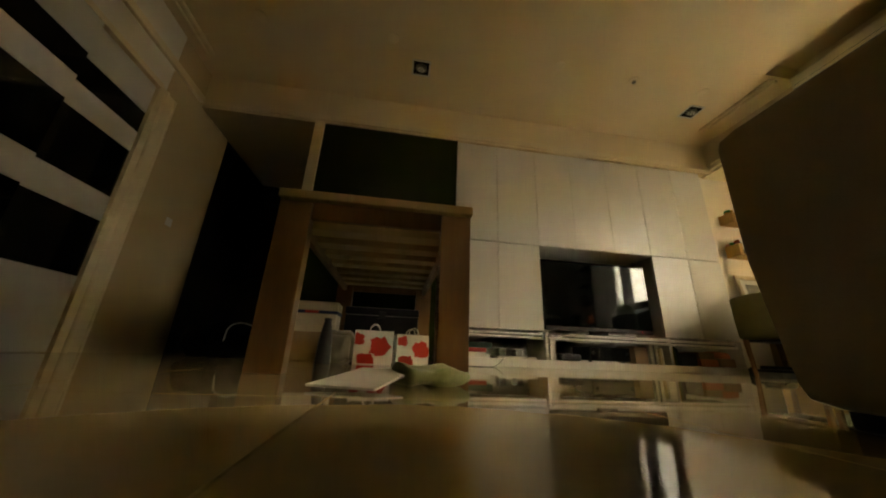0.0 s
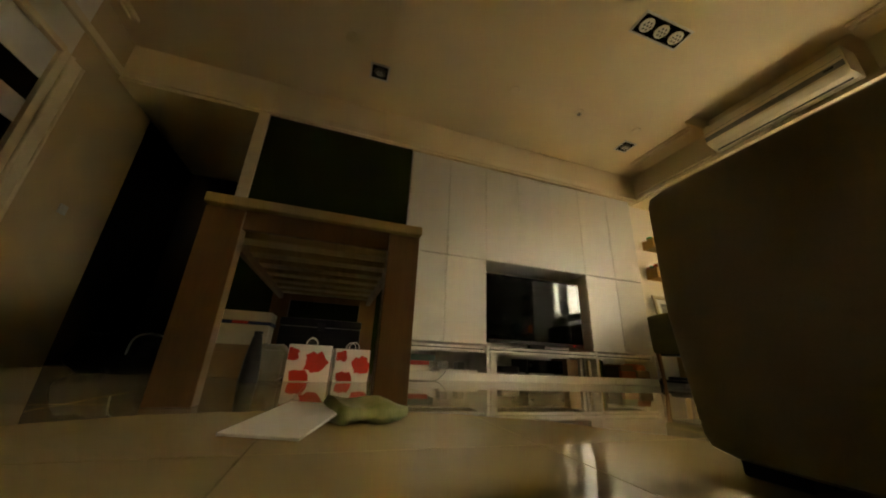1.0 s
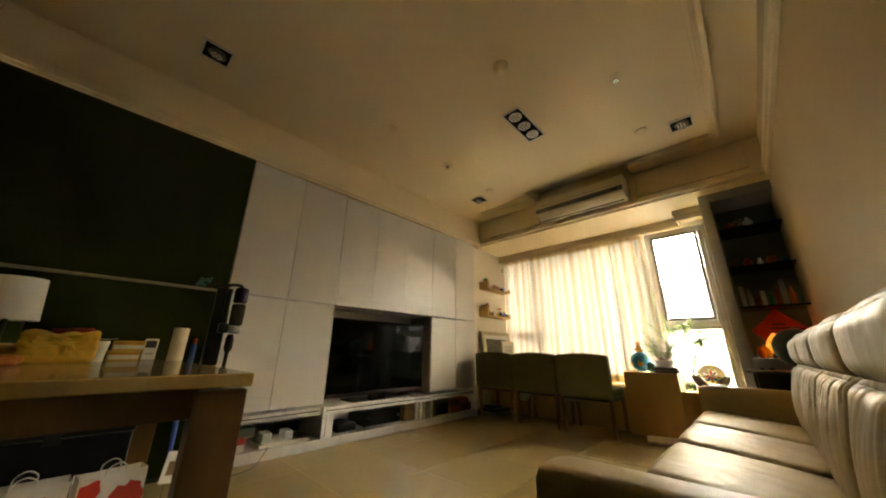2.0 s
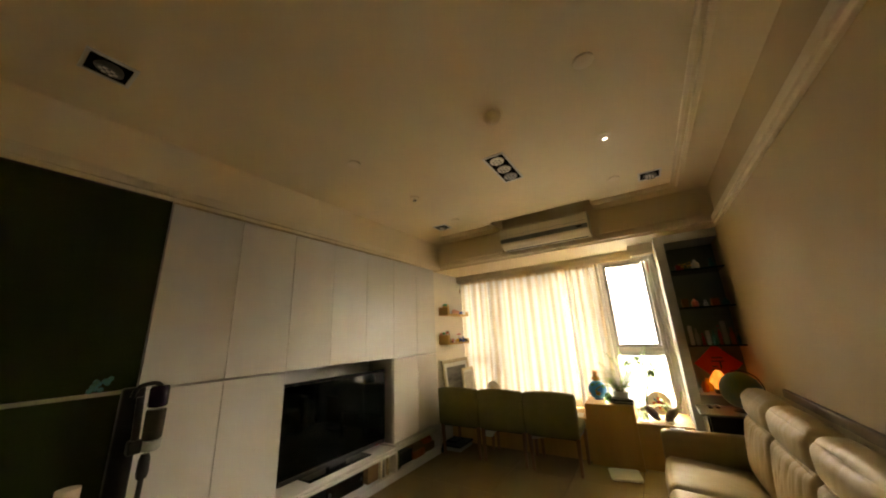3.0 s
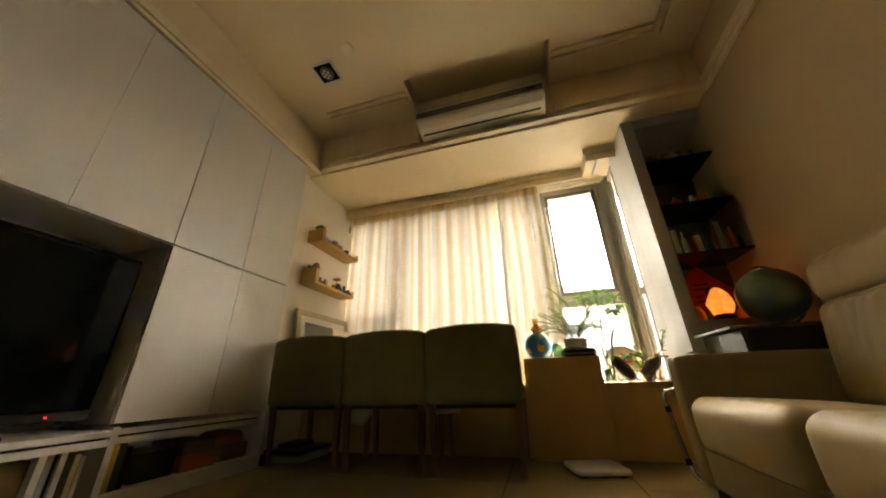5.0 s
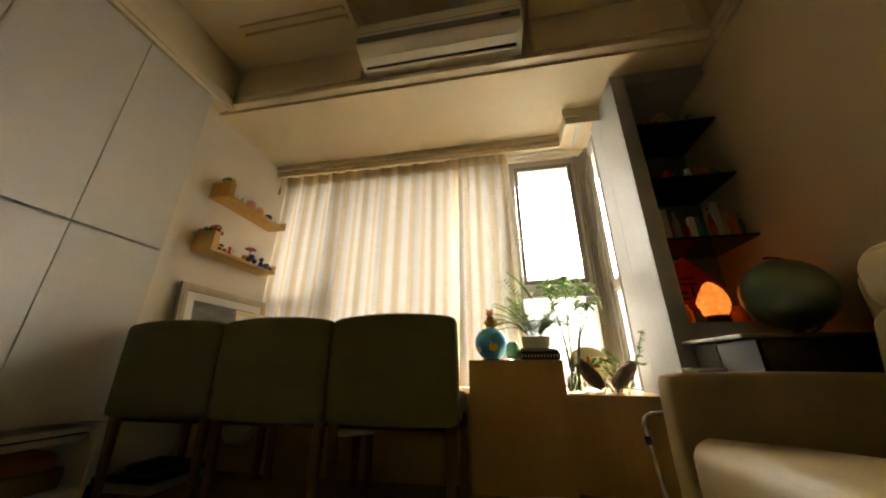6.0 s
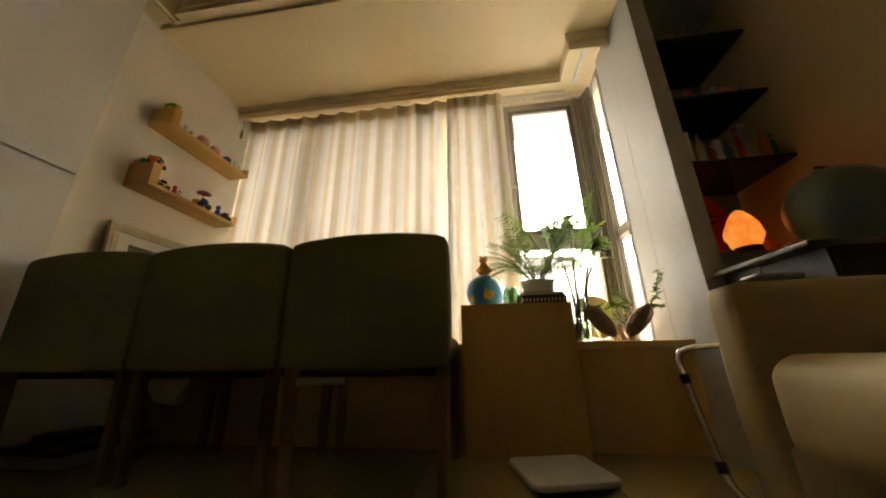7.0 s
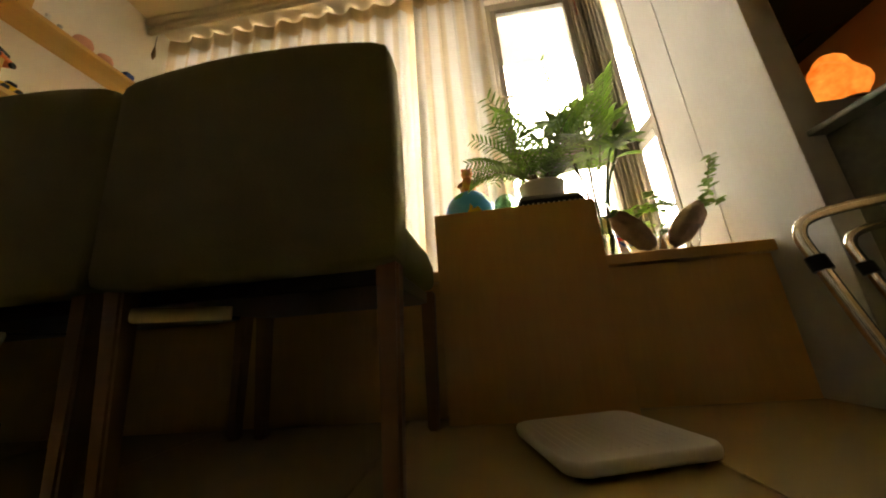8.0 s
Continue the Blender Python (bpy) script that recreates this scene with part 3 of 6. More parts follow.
# ---- dark glass panel over the sideboard ----
g = thing("wall_panel", (1.11, 4.66, 0.0), "dark green back-painted glass wall panel with a thin pale joint", "wall panel")
part("upper_pane", box(0.364, 1.852, 4.66, 4.672, 1.262, 2.442, 0.0015), M_green, g)
part("lower_pane", box(0.364, 1.852, 4.66, 4.672, 0.03, 1.238, 0.0015), M_green, g)
part("joint_strip", box(0.364, 1.852, 4.652, 4.668, 1.240, 1.260, 0.001), shader("pale metal strip", (0.34, 0.33, 0.20), 0.4, metal=0.3), g, "thin pale metal strip")
structure("wall_behind_glass", box(0.36, 1.856, 4.676, 5.078, -0.2, 2.47), M_dark, "dark backing behind the glass panel", "wall")

# ---- striped sliding doors on the west side ----
def sliding_door(x, y0, y1):
    d = thing("sliding_door", (x, (y0 + y1) / 2, 0), "white and black glass sliding door with broad horizontal bands", "door", "sliding doors")
    bands = [(0.004, 0.50, 1), (0.50, 0.914, 0), (0.914, 1.105, 1), (1.105, 1.512, 0), (1.512, 1.69, 1), (1.69, 1.88, 0), (1.88, 2.15, 1)]
    part("core", box(x - 0.03, x - 0.006, y0, y1, 0.004, 2.15, 0.002), M_black, d)
    for a, b, w in bands:
        part("white_band" if w else "black_pane", box(x - 0.006, x + (0.004 if w else 0.0), y0 + 0.002, y1 - 0.002, a + 0.001, b - 0.001, 0.001), M_white if w else M_blackglass, d)
    return d


for k, (y0, y1) in enumerate(((3.53, 4.095), (2.97, 3.53), (2.41, 2.97), (1.85, 2.41), (1.30, 1.85))):
    sliding_door(XW + 0.005 + (0.04 if k % 2 else 0.0), y0, y1)
structure("door_frame", box(XW - 0.06, XW + 0.03, 4.10, 4.165, 0, 2.20, 0.004), M_trim, "cream jamb of the sliding doors", "door frame", smooth=True)
structure("door_frame_head", box(XW - 0.06, XW + 0.05, 1.28, 4.10, 2.152, 2.20, 0.004), M_trim, "cream head rail of the sliding doors", "door frame", smooth=True)
structure("wall_west_corner", box(XW - 0.2, XW + 0.002, 4.165, 4.20, -0.2, 2.2), M_bay, "strip of cream wall beside the sliding doors", "wall")
structure("trim_west_crown", box(XW, XW + 0.04, 1.33, 4.60, 2.46, 2.53, 0.008), M_trim, "cream crown moulding over the sliding doors", "moulding", smooth=True)
casing = thing("door_casing", (XW, 4.24, 0), "rounded cream casing beside the sliding doors", "door casing", kind="structure")
part("bead", tube([(XW + 0.012, 4.196, 0.0), (XW + 0.012, 4.196, 2.20)], 0.022, 14), M_trim, casing)
part("flat", box(XW + 0.0005, XW + 0.018, 4.219, 4.30, 0.0, 2.20, 0.006), M_trim, casing)
part("bead", tube([(XW + 0.008, 4.316, 0.0), (XW + 0.008, 4.316, 2.20)], 0.015, 14), M_trim, casing)
sw = thing("light_switch", (XW, 4.72, 1.13), "white square light switch on the cream wall", "switch")
part("plate", box(XW + 0.0005, XW + 0.009, 4.68, 4.755, 1.13, 1.205, 0.003), M_white, sw)
part("rocker", box(XW + 0.009, XW + 0.013, 4.70, 4.735, 1.145, 1.19, 0.002), M_white, sw)

# ---- sofa ----
sofa = thing("sofa", (3.45, 1.72, 0), "long beige leather four-seat sofa with adjustable headrests", "sofa")
SX0, SX1, SYF = 1.985, 4.940, 2.138
for name, x0, x1 in (("armrest", SX0, SX0 + 0.14), ("armrest", SX1 - 0.115, SX1)):
    bm = pillow(x0, x1, 1.36, SYF, 0.035, 0.585 if x0 < 3 else 0.572, 0.006, 0.0012, 16, 0.030, seed=x0)
    for v in bm.verts:
        if v.co.z < 0.30:
            v.co.x += (0.045 if x0 < 3 else -0.02) * (0.30 - v.co.z) / 0.3 * (1 if (v.co.x < x0 + 0.05) == (x0 < 3) else 0)
    part(name, bm, M_leather, sofa)
part("base", box(SX0 + 0.13, SX1 - 0.11, 1.40, 2.075, 0.035, 0.22, 0.02, 3), M_leather, sofa)
part("backrest", box(SX0 + 0.02, SX1 - 0.02, 1.30, 1.44, 0.05, 0.90, 0.04, 3), M_leather, sofa)
pitch = (SX1 - 0.115 - SX0 - 0.14) / 4
for k in range(4):
    a = SX0 + 0.14 + k * pitch
    bm = pillow(a + 0.003, a + pitch - 0.003, 1.50, SYF + 0.002, 0.175, 0.396, 0.018, 0.0012, 26, 0.060, seed=3 + k)
    for v in bm.verts:
        v.co.z -= 0.050 * min(1.0, max(0.0, (2.10 - v.co.y) / 0.55)) * min(1.0, max(0.0, (v.co.z - 0.2) / 0.15))
    part("seat_cushion", bm, M_leather, sofa)
    part("front_flap", pillow(a + 0.004, a + pitch - 0.004, 2.03, SYF - 0.008, 0.05, 0.215, 0.006, 0.0012, 12, 0.02, seed=13 + k), M_leather, sofa)
    part("flap_seam", tube([(a + 0.02, SYF + 0.0, 0.196), (a + pitch - 0.02, SYF + 0.0, 0.196)], 0.0035, 6), M_leather, sofa)
    bm = pillow(a + 0.004, a + pitch - 0.004, 1.40, 1.585, 0.34, 0.765, 0.034, 0.0014, 60, 0.06, seed=23 + k, gather=0.010)
    part("back_cushion", turned(bm, (a, 1.5, 0.4), rx=7), M_leather, sofa)
    bm = pillow(a + 0.008, a + pitch - 0.008, 1.345, 1.53, 0.745, 0.955, 0.020, 0.0014, 32, 0.07, seed=33 + k, gather=0.006)
    part("headrest", bm, M_leather, sofa)
for x in (2.14, 4.80):
    for y in (1.5, 2.06):
        part("foot", box(x - 0.06, x + 0.06, y - 0.05, y + 0.05, 0.0, 0.04, 0.006), M_base, sofa)
part("kick_rail", box(2.2, 4.74, 2.02, 2.05, 0.006, 0.04, 0.003), M_base, sofa, "black recessed rail under the sofa")
solid("wall_ledge", box(1.2, 4.62, YS + 0.001, YS + 0.028, 0.925, 0.985, 0.010, 3), wood("dull brown rail wood", (0.30, 0.205, 0.105), (0.24, 0.155, 0.075), "X", 0.5), "thin brown wooden rail on the wall behind the sofa", "rail", kind="structure")

# ---- table ----
tab = thing("dining_table", (1.195, 3.56, 0), "wooden table with a pale oak top and thick brown legs", "table")
TX0, TX1, TY0, TY1 = 0.768, 1.622, 2.920, 4.60
part("tabletop", box(TX0, TX1, TY0, TY1, 0.708, 0.748, 0.006, 3), M_tabletop, tab)
LEG = 0.135
for x0 in (TX0 + 0.008, TX1 - LEG - 0.008):
    for y0 in (TY0 + 0.015, TY1 - 0.095):
        part("leg", box(x0, x0 + LEG, y0, y0 + 0.07, 0.0, 0.699, 0.004, 2), M_tableleg, tab)
part("apron", box(TX0 + LEG, TX1 - LEG, TY0 + 0.03, TY0 + 0.055, 0.625, 0.707, 0.003), M_tableleg, tab)
part("apron", box(TX0 + LEG, TX1 - LEG, TY1 - 0.07, TY1 - 0.045, 0.60, 0.707, 0.003), M_tableleg, tab)
for x in (TX0 + 0.06, TX1 - 0.09):
    part("side_rail", box(x, x + 0.03, TY0 + 0.086, TY1 - 0.096, 0.60, 0.707, 0.003), M_tableleg, tab)
for k in range(7):
    y = TY0 + 0.16 + k * 0.205
    part("slat", box(TX0 + 0.095, TX1 - 0.095, y, y + 0.10, 0.63, 0.665, 0.004), M_slat, tab, "pale pine cross slat")

# ---- three chairs before the bay ----
def dining_chair(y0, y1):
    c = thing("dining_chair", (5.0, (y0 + y1) / 2, 0), "olive taupe upholstered chair with tapered walnut legs", "chair", "chairs in a row before the bay")
    yc, w = (y0 + y1) / 2, (y1 - y0) / 2
    bm = pillow(4.972, 5.05, y0, y1, 0.366, 0.800, 0.006, 0.001, 16, 0.022, seed=y0)
    for v in bm.verts:
        t = (v.co.z - 0.366) / 0.434
        if t > 0.5:
            v.co.z += 0.016 * (1 - ((v.co.y - yc) / w) ** 2) * (t - 0.5) * 2
        v.co.x += -0.014 * t - 0.012 * (1 - ((v.co.y - yc) / w) ** 2)
    part("backrest", bm, M_chair, c)
    part("seat", pillow(5.035, 5.47, y0 + 0.012, y1 - 0.012, 0.372, 0.475, 0.012, 0.002, 12, 0.03, seed=y1), M_chair, c)
    part("seat_frame", box(5.04, 5.45, y0 + 0.03, y1 - 0.03, 0.338, 0.371, 0.004), M_black, c)
    for y, s in ((y0 + 0.028, -1), (y1 - 0.028, 1)):
        for x, dx in ((5.022, 0.02), (5.43, 0.012)):
            tmp = bmesh.new()
            bmesh.ops.create_cube(tmp, size=1.0)
            for v in tmp.verts:
                top = v.co.z > 0
                r = 0.040 if top else 0.030
                v.co = Vector((x + v.co.x * r + (0 if top else (dx if x < 5.2 else dx)), y + v.co.y * r + (0 if top else -s * 0.008), 0.372 if top else 0.0))
            bmesh.ops.bevel(tmp, geom=list(tmp.edges), offset=0.005, segments=2, affect='EDGES')
            part("leg", tmp, M_chairleg, c)
    return c


ch = dining_chair(2.870, 3.445)
copy_thing(ch, Matrix.Translation((5.0, 3.744, 0)))
copy_thing(ch, Matrix.Translation((5.0, 4.328, 0)))

# ---- the bay: bench, box, window, curtain ----
bb = thing("bay_bench", (5.85, 3.3, 0), "golden oak window bench built into the bay", "bench", kind="structure")
part("front_panel", box(5.555, 5.575, 1.842, 4.768, 0.0, 0.415, 0.002), M_oak, bb)
part("top_board", box(5.525, 6.139, 1.842, 4.768, 0.417, 0.452, 0.004), M_oak_h, bb)
part("core", box(5.576, 6.138, 1.842, 4.768, 0.0, 0.4165), M_dark, bb)

ob = thing("oak_box", (5.66, 2.613, 0), "tall golden oak veneer box standing before the window bench", "box")
X0, X1, Y0, Y1, Z1 = 5.468, 5.523, 2.358, 2.868, 0.628
part("front_board", box(X0, X1 - 0.03, Y0, Y1, 0.0, Z1, 0.002), M_oak, ob)
part("top_board", box(X1 - 0.0295, 5.95, Y0, Y1, Z1 - 0.022, Z1, 0.002), M_oak_h, ob)
part("side_board", box(X1 - 0.0295, 5.95, Y0, Y0 + 0.02, 0.4525, Z1 - 0.0225, 0.002), M_oak, ob)
part("side_board", box(X1 - 0.0295, 5.95, Y1 - 0.02, Y1, 0.4525, Z1 - 0.0225, 0.002), M_oak, ob)
part("back_board", box(5.932, 5.95, Y0 + 0.021, Y1 - 0.021, 0.4525, Z1 - 0.0225, 0.002), M_oak, ob)

# window: frame, mullions, panes
XG = 6.20


def window(name, y0, y1, z0, z1, along='Y', place=XG, frame_w=0.05, label="grey-brown aluminium window"):
    w = thing(name, (place, (y0 + y1) / 2, z0) if along == 'Y' else ((y0 + y1) / 2, place, z0), label, "window", "windows of the bay", "structure")

    def bar(a, b, c, d, t=0.03):
        if along == 'Y':
            return box(place - t, place + t, a, b, c, d, 0.004)
        return box(a, b, place - t, place + t, c, d, 0.004)
    part("window_frame", bar(y0, y0 + frame_w, z0, z1), M_alu, w)
    part("window_frame", bar(y1 - frame_w, y1, z0, z1), M_alu, w)
    part("window_frame", bar(y0 + frame_w, y1 - frame_w, z0, z0 + frame_w), M_alu, w)
    part("window_frame", bar(y0 + frame_w, y1 - frame_w, z1 - frame_w, z1), M_alu, w)
    p = part("pane", bar(y0 + frame_w, y1 - frame_w, z0 + frame_w, z1 - frame_w, 0.003), M_pane, w, "clear window glass", smooth=False)
    p.visible_shadow = False
    return w


window("window_1", 1.90, 2.53, 1.16, 2.40, frame_w=0.058, label="grey-brown aluminium casement window with a small handle")
w1 = bpy.data.objects["window_1"]
M_sash = shader("dark grey casement sash", (0.16, 0.145, 0.125), 0.45, metal=0.2, vary=0.06, bump=0.03)
for a, b, c, d in ((1.960, 1.995, 1.220, 2.340), (2.435, 2.470, 1.220, 2.340), (1.996, 2.434, 1.220, 1.256), (1.996, 2.434, 2.304, 2.340)):
    part("sash_bar", box(6.165, 6.195, a, b, c, d, 0.004), M_sash, w1, "dark grey casement sash bar")
window("window_2", 1.90, 2.53, 0.43, 1.1595, label="grey-brown aluminium fixed lower window")
window("window_3", 2.535, 4.115, 0.43, 2.40, label="large grey-brown aluminium window behind the curtain")
window("window_4", 4.12, 4.765, 1.16, 2.40, label="grey-brown aluminium window behind the curtain")
window("window_5", 4.12, 4.765, 0.43, 1.1595, label="grey-brown aluminium lower window behind the curtain")
window("window_6", 5.876, 6.165, 1.16, 2.40, 'X', 1.812, 0.034, label="narrow aluminium side window of the bay")
window("window_7", 5.876, 6.165, 0.43, 1.1595, 'X', 1.812, 0.034, label="narrow lower side window of the bay")
post = thing("window_corner_post", (6.2, 1.87, 0.42), "ridged grey-brown aluminium corner post of the bay window", "window post", kind="structure")
part("core", box(6.168, 6.24, 1.832, 1.898, 0.42, 2.42, 0.004), M_alu, post)
for k, (x, y, w) in enumerate(((6.062, 1.862, 0.018), (6.092, 1.868, 0.012), (6.120, 1.876, 0.020), (6.150, 1.886, 0.012))):
    part("ridge", box(x - w / 2, x + w / 2, 1.8425, y, 0.453, 2.40, 0.004), M_alu, post)
part("channel", box(6.05, 6.163, 1.8425, 1.8465, 0.453, 2.40), M_sash, post, "dark grey track channel")
for y in (1.915, 1.940):
    part("ridge", box(6.150, 6.1675, y - 0.007, y + 0.007, 0.453, 2.40, 0.003), M_alu, post)
h = thing("window_handle", (6.165, 2.49, 1.60), "small grey window handle on the casement", "handle")
part("rose", box(6.150, 6.169, 2.478, 2.502, 1.57, 1.63, 0.004), M_alu, h)
part("lever", box(6.135, 6.149, 2.40, 2.497, 1.603, 1.620, 0.005), M_alu, h)

# curtain box, L-shaped
cb = thing("curtain_box", (5.96, 3.3, 2.345), "cream stepped curtain box under the bay ceiling", "curtain box", kind="structure")
part("front_board", box(5.915, 5.935, 2.088, 4.768, 2.345, 2.4545, 0.004), M_trim, cb)
part("moulding", box(5.893, 5.9148, 2.068, 4.768, 2.405, 2.4545, 0.006), M_trim, cb)
part("lip", box(5.903, 5.9149, 2.075, 4.768, 2.372, 2.384, 0.003), M_trim, cb)
part("side_board", box(5.65, 5.8925, 2.072, 2.092, 2.345, 2.4545, 0.004), M_trim, cb)
part("end_board", box(5.63, 5.6495, 1.845, 2.097, 2.325, 2.4545, 0.005), M_trim, cb)
part("end_moulding", box(5.610, 5.6295, 1.845, 2.112, 2.385, 2.4545, 0.005), M_trim, cb)
part("rail", box(6.104, 6.128, 2.0, 4.766, 2.425, 2.447, 0.003), M_white, cb, "white curtain rail")
part("rail", box(5.66, 6.04, 1.94, 1.965, 2.425, 2.447, 0.003), M_white, cb, "white curtain rail")


def drape(y, z, pitch, seed):
    """How far the hanging cloth stands towards the room at a place of the curtain."""
    low = (2.41 - z) / 1.95
    ph = 2 * math.pi * y / pitch + 1.5 * noise.noise(Vector((y * 2.3, seed, 0.0))) + 0.5 * low * noise.noise(Vector((y * 3.1, seed, z)))
    deep = (0.022 + 0.012 * noise.noise(Vector((y * 3.7, seed + 5, 0.0)))) * min(1.0, pitch / 0.12)
    soft = 0.020 * low * noise.noise(Vector((y * 6.0, z * 0.45, seed + 2)))
    fine = (0.004 + 0.004 * low) * noise.noise(Vector((y * 31.0, z * 0.7, seed + 9)))
    return -deep * math.sin(ph) * (1.0 - 0.35 * low) - soft - fine, ph


def curtain_mesh(y0, y1, z0, z1, x, pitch, seed, flare=0.0):
    bm = bmesh.new()
    nu, nv = int((y1 - y0) * 170), max(4, int((z1 - z0) * 12))
    rows = []
    for j in range(nv + 1):
        z = z1 + (z0 - z1) * j / nv
        row = []
        for i in range(nu + 1):
            y = y0 + (y1 - y0) * i / nu
            dx, ph = drape(y, z, pitch, seed)
            sag = 0.014 * (0.5 + 0.5 * math.sin(ph)) if j == 0 else 0.0
            dy = 0.010 * math.cos(ph) + flare * (2.41 - z) * (i / nu - 0.5)
            row.append(bm.verts.new((x + dx, min(y + dy, 4.7685), z - sag)))
        rows.append(row)
    for a, b in zip(rows, rows[1:]):
        for i in range(nu):
            bm.faces.new((a[i], a[i + 1], b[i + 1], b[i]))
    return bm


cur = thing("curtain", (6.07, 3.6, 0.47), "sheer cream curtain with beige stripes drawn across the bay window", "curtain")
part("panel", curtain_mesh(2.952, 4.778, 0.462, 2.442, 6.072, 0.168, 1.0), M_curtain, cur)
part("panel", curtain_mesh(2.52, 2.97, 0.462, 2.442, 6.050, 0.082, 5.0, 0.02), M_curtain, cur, "gathered bunch of sheer cream curtain")
part("header_tape", curtain_mesh(2.955, 4.776, 2.330, 2.446, 6.066, 0.168, 1.0), M_hem, cur, "tan pleated curtain header")
part("header_tape", curtain_mesh(2.525, 2.965, 2.330, 2.446, 6.044, 0.082, 5.0), M_hem, cur, "tan pleated curtain header")
part("bottom_hem", curtain_mesh(2.955, 4.776, 0.4625, 0.565, 6.066, 0.168, 1.0), M_hem, cur, "tan doubled hem at the curtain's foot")
for k in range(27):
    y = 2.58 + k * 0.081
    part("hook", tube([(6.085, y, 2.415), (6.108, y, 2.427)], 0.003, 5), M_white, cur)

# ---- column with the shelf niche ----
col = thing("niche_column", (5.6, 1.55, 0), "satin white column with a tall shelf niche", "column", kind="structure")
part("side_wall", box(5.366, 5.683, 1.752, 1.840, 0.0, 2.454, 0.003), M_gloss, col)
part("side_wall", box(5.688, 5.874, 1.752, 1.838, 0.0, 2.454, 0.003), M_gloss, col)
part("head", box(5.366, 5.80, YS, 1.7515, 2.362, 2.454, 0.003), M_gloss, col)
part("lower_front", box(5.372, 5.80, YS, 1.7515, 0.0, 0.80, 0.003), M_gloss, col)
part("back_wall", box(5.78, 5.84, YS, 1.7515, 0.801, 2.361, 0.0), M_nicheback, col, "dark grey-green back of the niche")
part("side_lining", box(5.42, 5.7795, 1.742, 1.7515, 0.8015, 2.3605, 0.0), M_nicheback, col)
for z in (2.045, 1.645, 1.258):
    solid("glass_shelf", box(5.40, 5.779, YS + 0.003, 1.741, z - 0.008, z + 0.008, 0.002), M_darkshelf, "smoked glass shelf in the niche", "shelf", "niche shelves")

# ---- air conditioner ----
ac = thing("air_conditioner", (5.06, 2.96, 2.53), "cream wall air conditioner with a grey band in a ceiling recess", "air conditioner")
bm = bmesh.new()
prof = [(5.178, 2.535), (5.092, 2.526), (5.0, 2.556), (4.952, 2.585), (4.944, 2.605), (4.944, 2.785), (4.965, 2.812), (5.178, 2.815)]
L0 = [bm.verts.new((x, 2.435, z)) for x, z in prof]
L1 = [bm.verts.new((x, 3.51, z)) for x, z in prof]
for k in range(len(prof)):
    n = (k + 1) % len(prof)
    bm.faces.new((L0[k], L0[n], L1[n], L1[k]))
bm.faces.new(L0[::-1])
bm.faces.new(L1)
bmesh.ops.recalc_face_normals(bm, faces=bm.faces)
bmesh.ops.bevel(bm, geom=list(bm.edges), offset=0.006, segments=2, affect='EDGES')
part("housing", bm, M_ac, ac)
part("grey_band", box(4.937, 4.9445, 2.44, 3.505, 2.606, 2.662, 0.003), M_acband, ac, "grey display band")
slope = math.degrees(math.atan2(0.030, 0.092))
part("louvre", turned(box(5.004, 5.062, 2.47, 3.475, 2.550, 2.554, 0.002), (5.0, 2.9, 2.556), ry=slope), M_ac, ac, "cream louvre flap")
part("outlet", turned(box(5.066, 5.080, 2.465, 3.48, 2.549, 2.556, 0.001), (5.0, 2.9, 2.556), ry=slope), M_black, ac, "dark air outlet slot")
part("lower_lip", turned(box(5.083, 5.096, 2.46, 3.485, 2.549, 2.557, 0.002), (5.0, 2.9, 2.556), ry=slope), M_ac, ac)
part("panel_seam", box(4.9425, 4.9445, 2.445, 3.50, 2.700, 2.7025), M_acgrey, ac, "thin seam of the front panel")
part("sensor", box(4.9345, 4.9375, 2.50, 2.56, 2.625, 2.645, 0.001), M_black, ac)
part("end_cap", box(4.943, 5.17, 2.428, 2.4345, 2.54, 2.81, 0.003), M_ac, ac)

# ---- ceiling fittings ----
def spot(x, y, label):
    s = thing("recessed_spot", (x, y, 2.83), label, "ceiling lamp", "recessed spots")
    bm = None
    for a, b, c, d in ((-0.095, 0.095, -0.095, -0.078), (-0.095, 0.095, 0.078, 0.095), (-0.095, -0.078, -0.078, 0.078), (0.078, 0.095, -0.078, 0.078)):
        bm = box(x + a, x + b, y + c, y + d, 2.851, 2.8595, 0.002, 2, bm)
    part("frame", bm, M_white, s)
    part("well", box(x - 0.0775, x + 0.0775, y - 0.0775, y + 0.0775, 2.856, 2.8592), M_matte, s, "black well", smooth=False)
    lamp = part("lamp_head", moved(lathe([(0.02, 0.0), (0.05, -0.004), (0.056, 0.004), (0.05, 0.03)], seg=20), Matrix.Translation((x, y, 2.842)) @ pose(0, 0, 0, 12, 8, 0)), M_acgrey, s, "round grey lamp head")
    for j in range(7):
        r, a = (0.0, 0.0) if j == 0 else (0.028, j * math.pi / 3)
        part("lens", moved(lathe([(0.0, -0.0085), (0.008, -0.0075), (0.009, -0.002)], (r * math.cos(a), r * math.sin(a), 0), 10), Matrix.Translation((x, y, 2.842)) @ pose(0, 0, 0, 12, 8, 0)), M_white, lamp, "small pale lens")
    return s


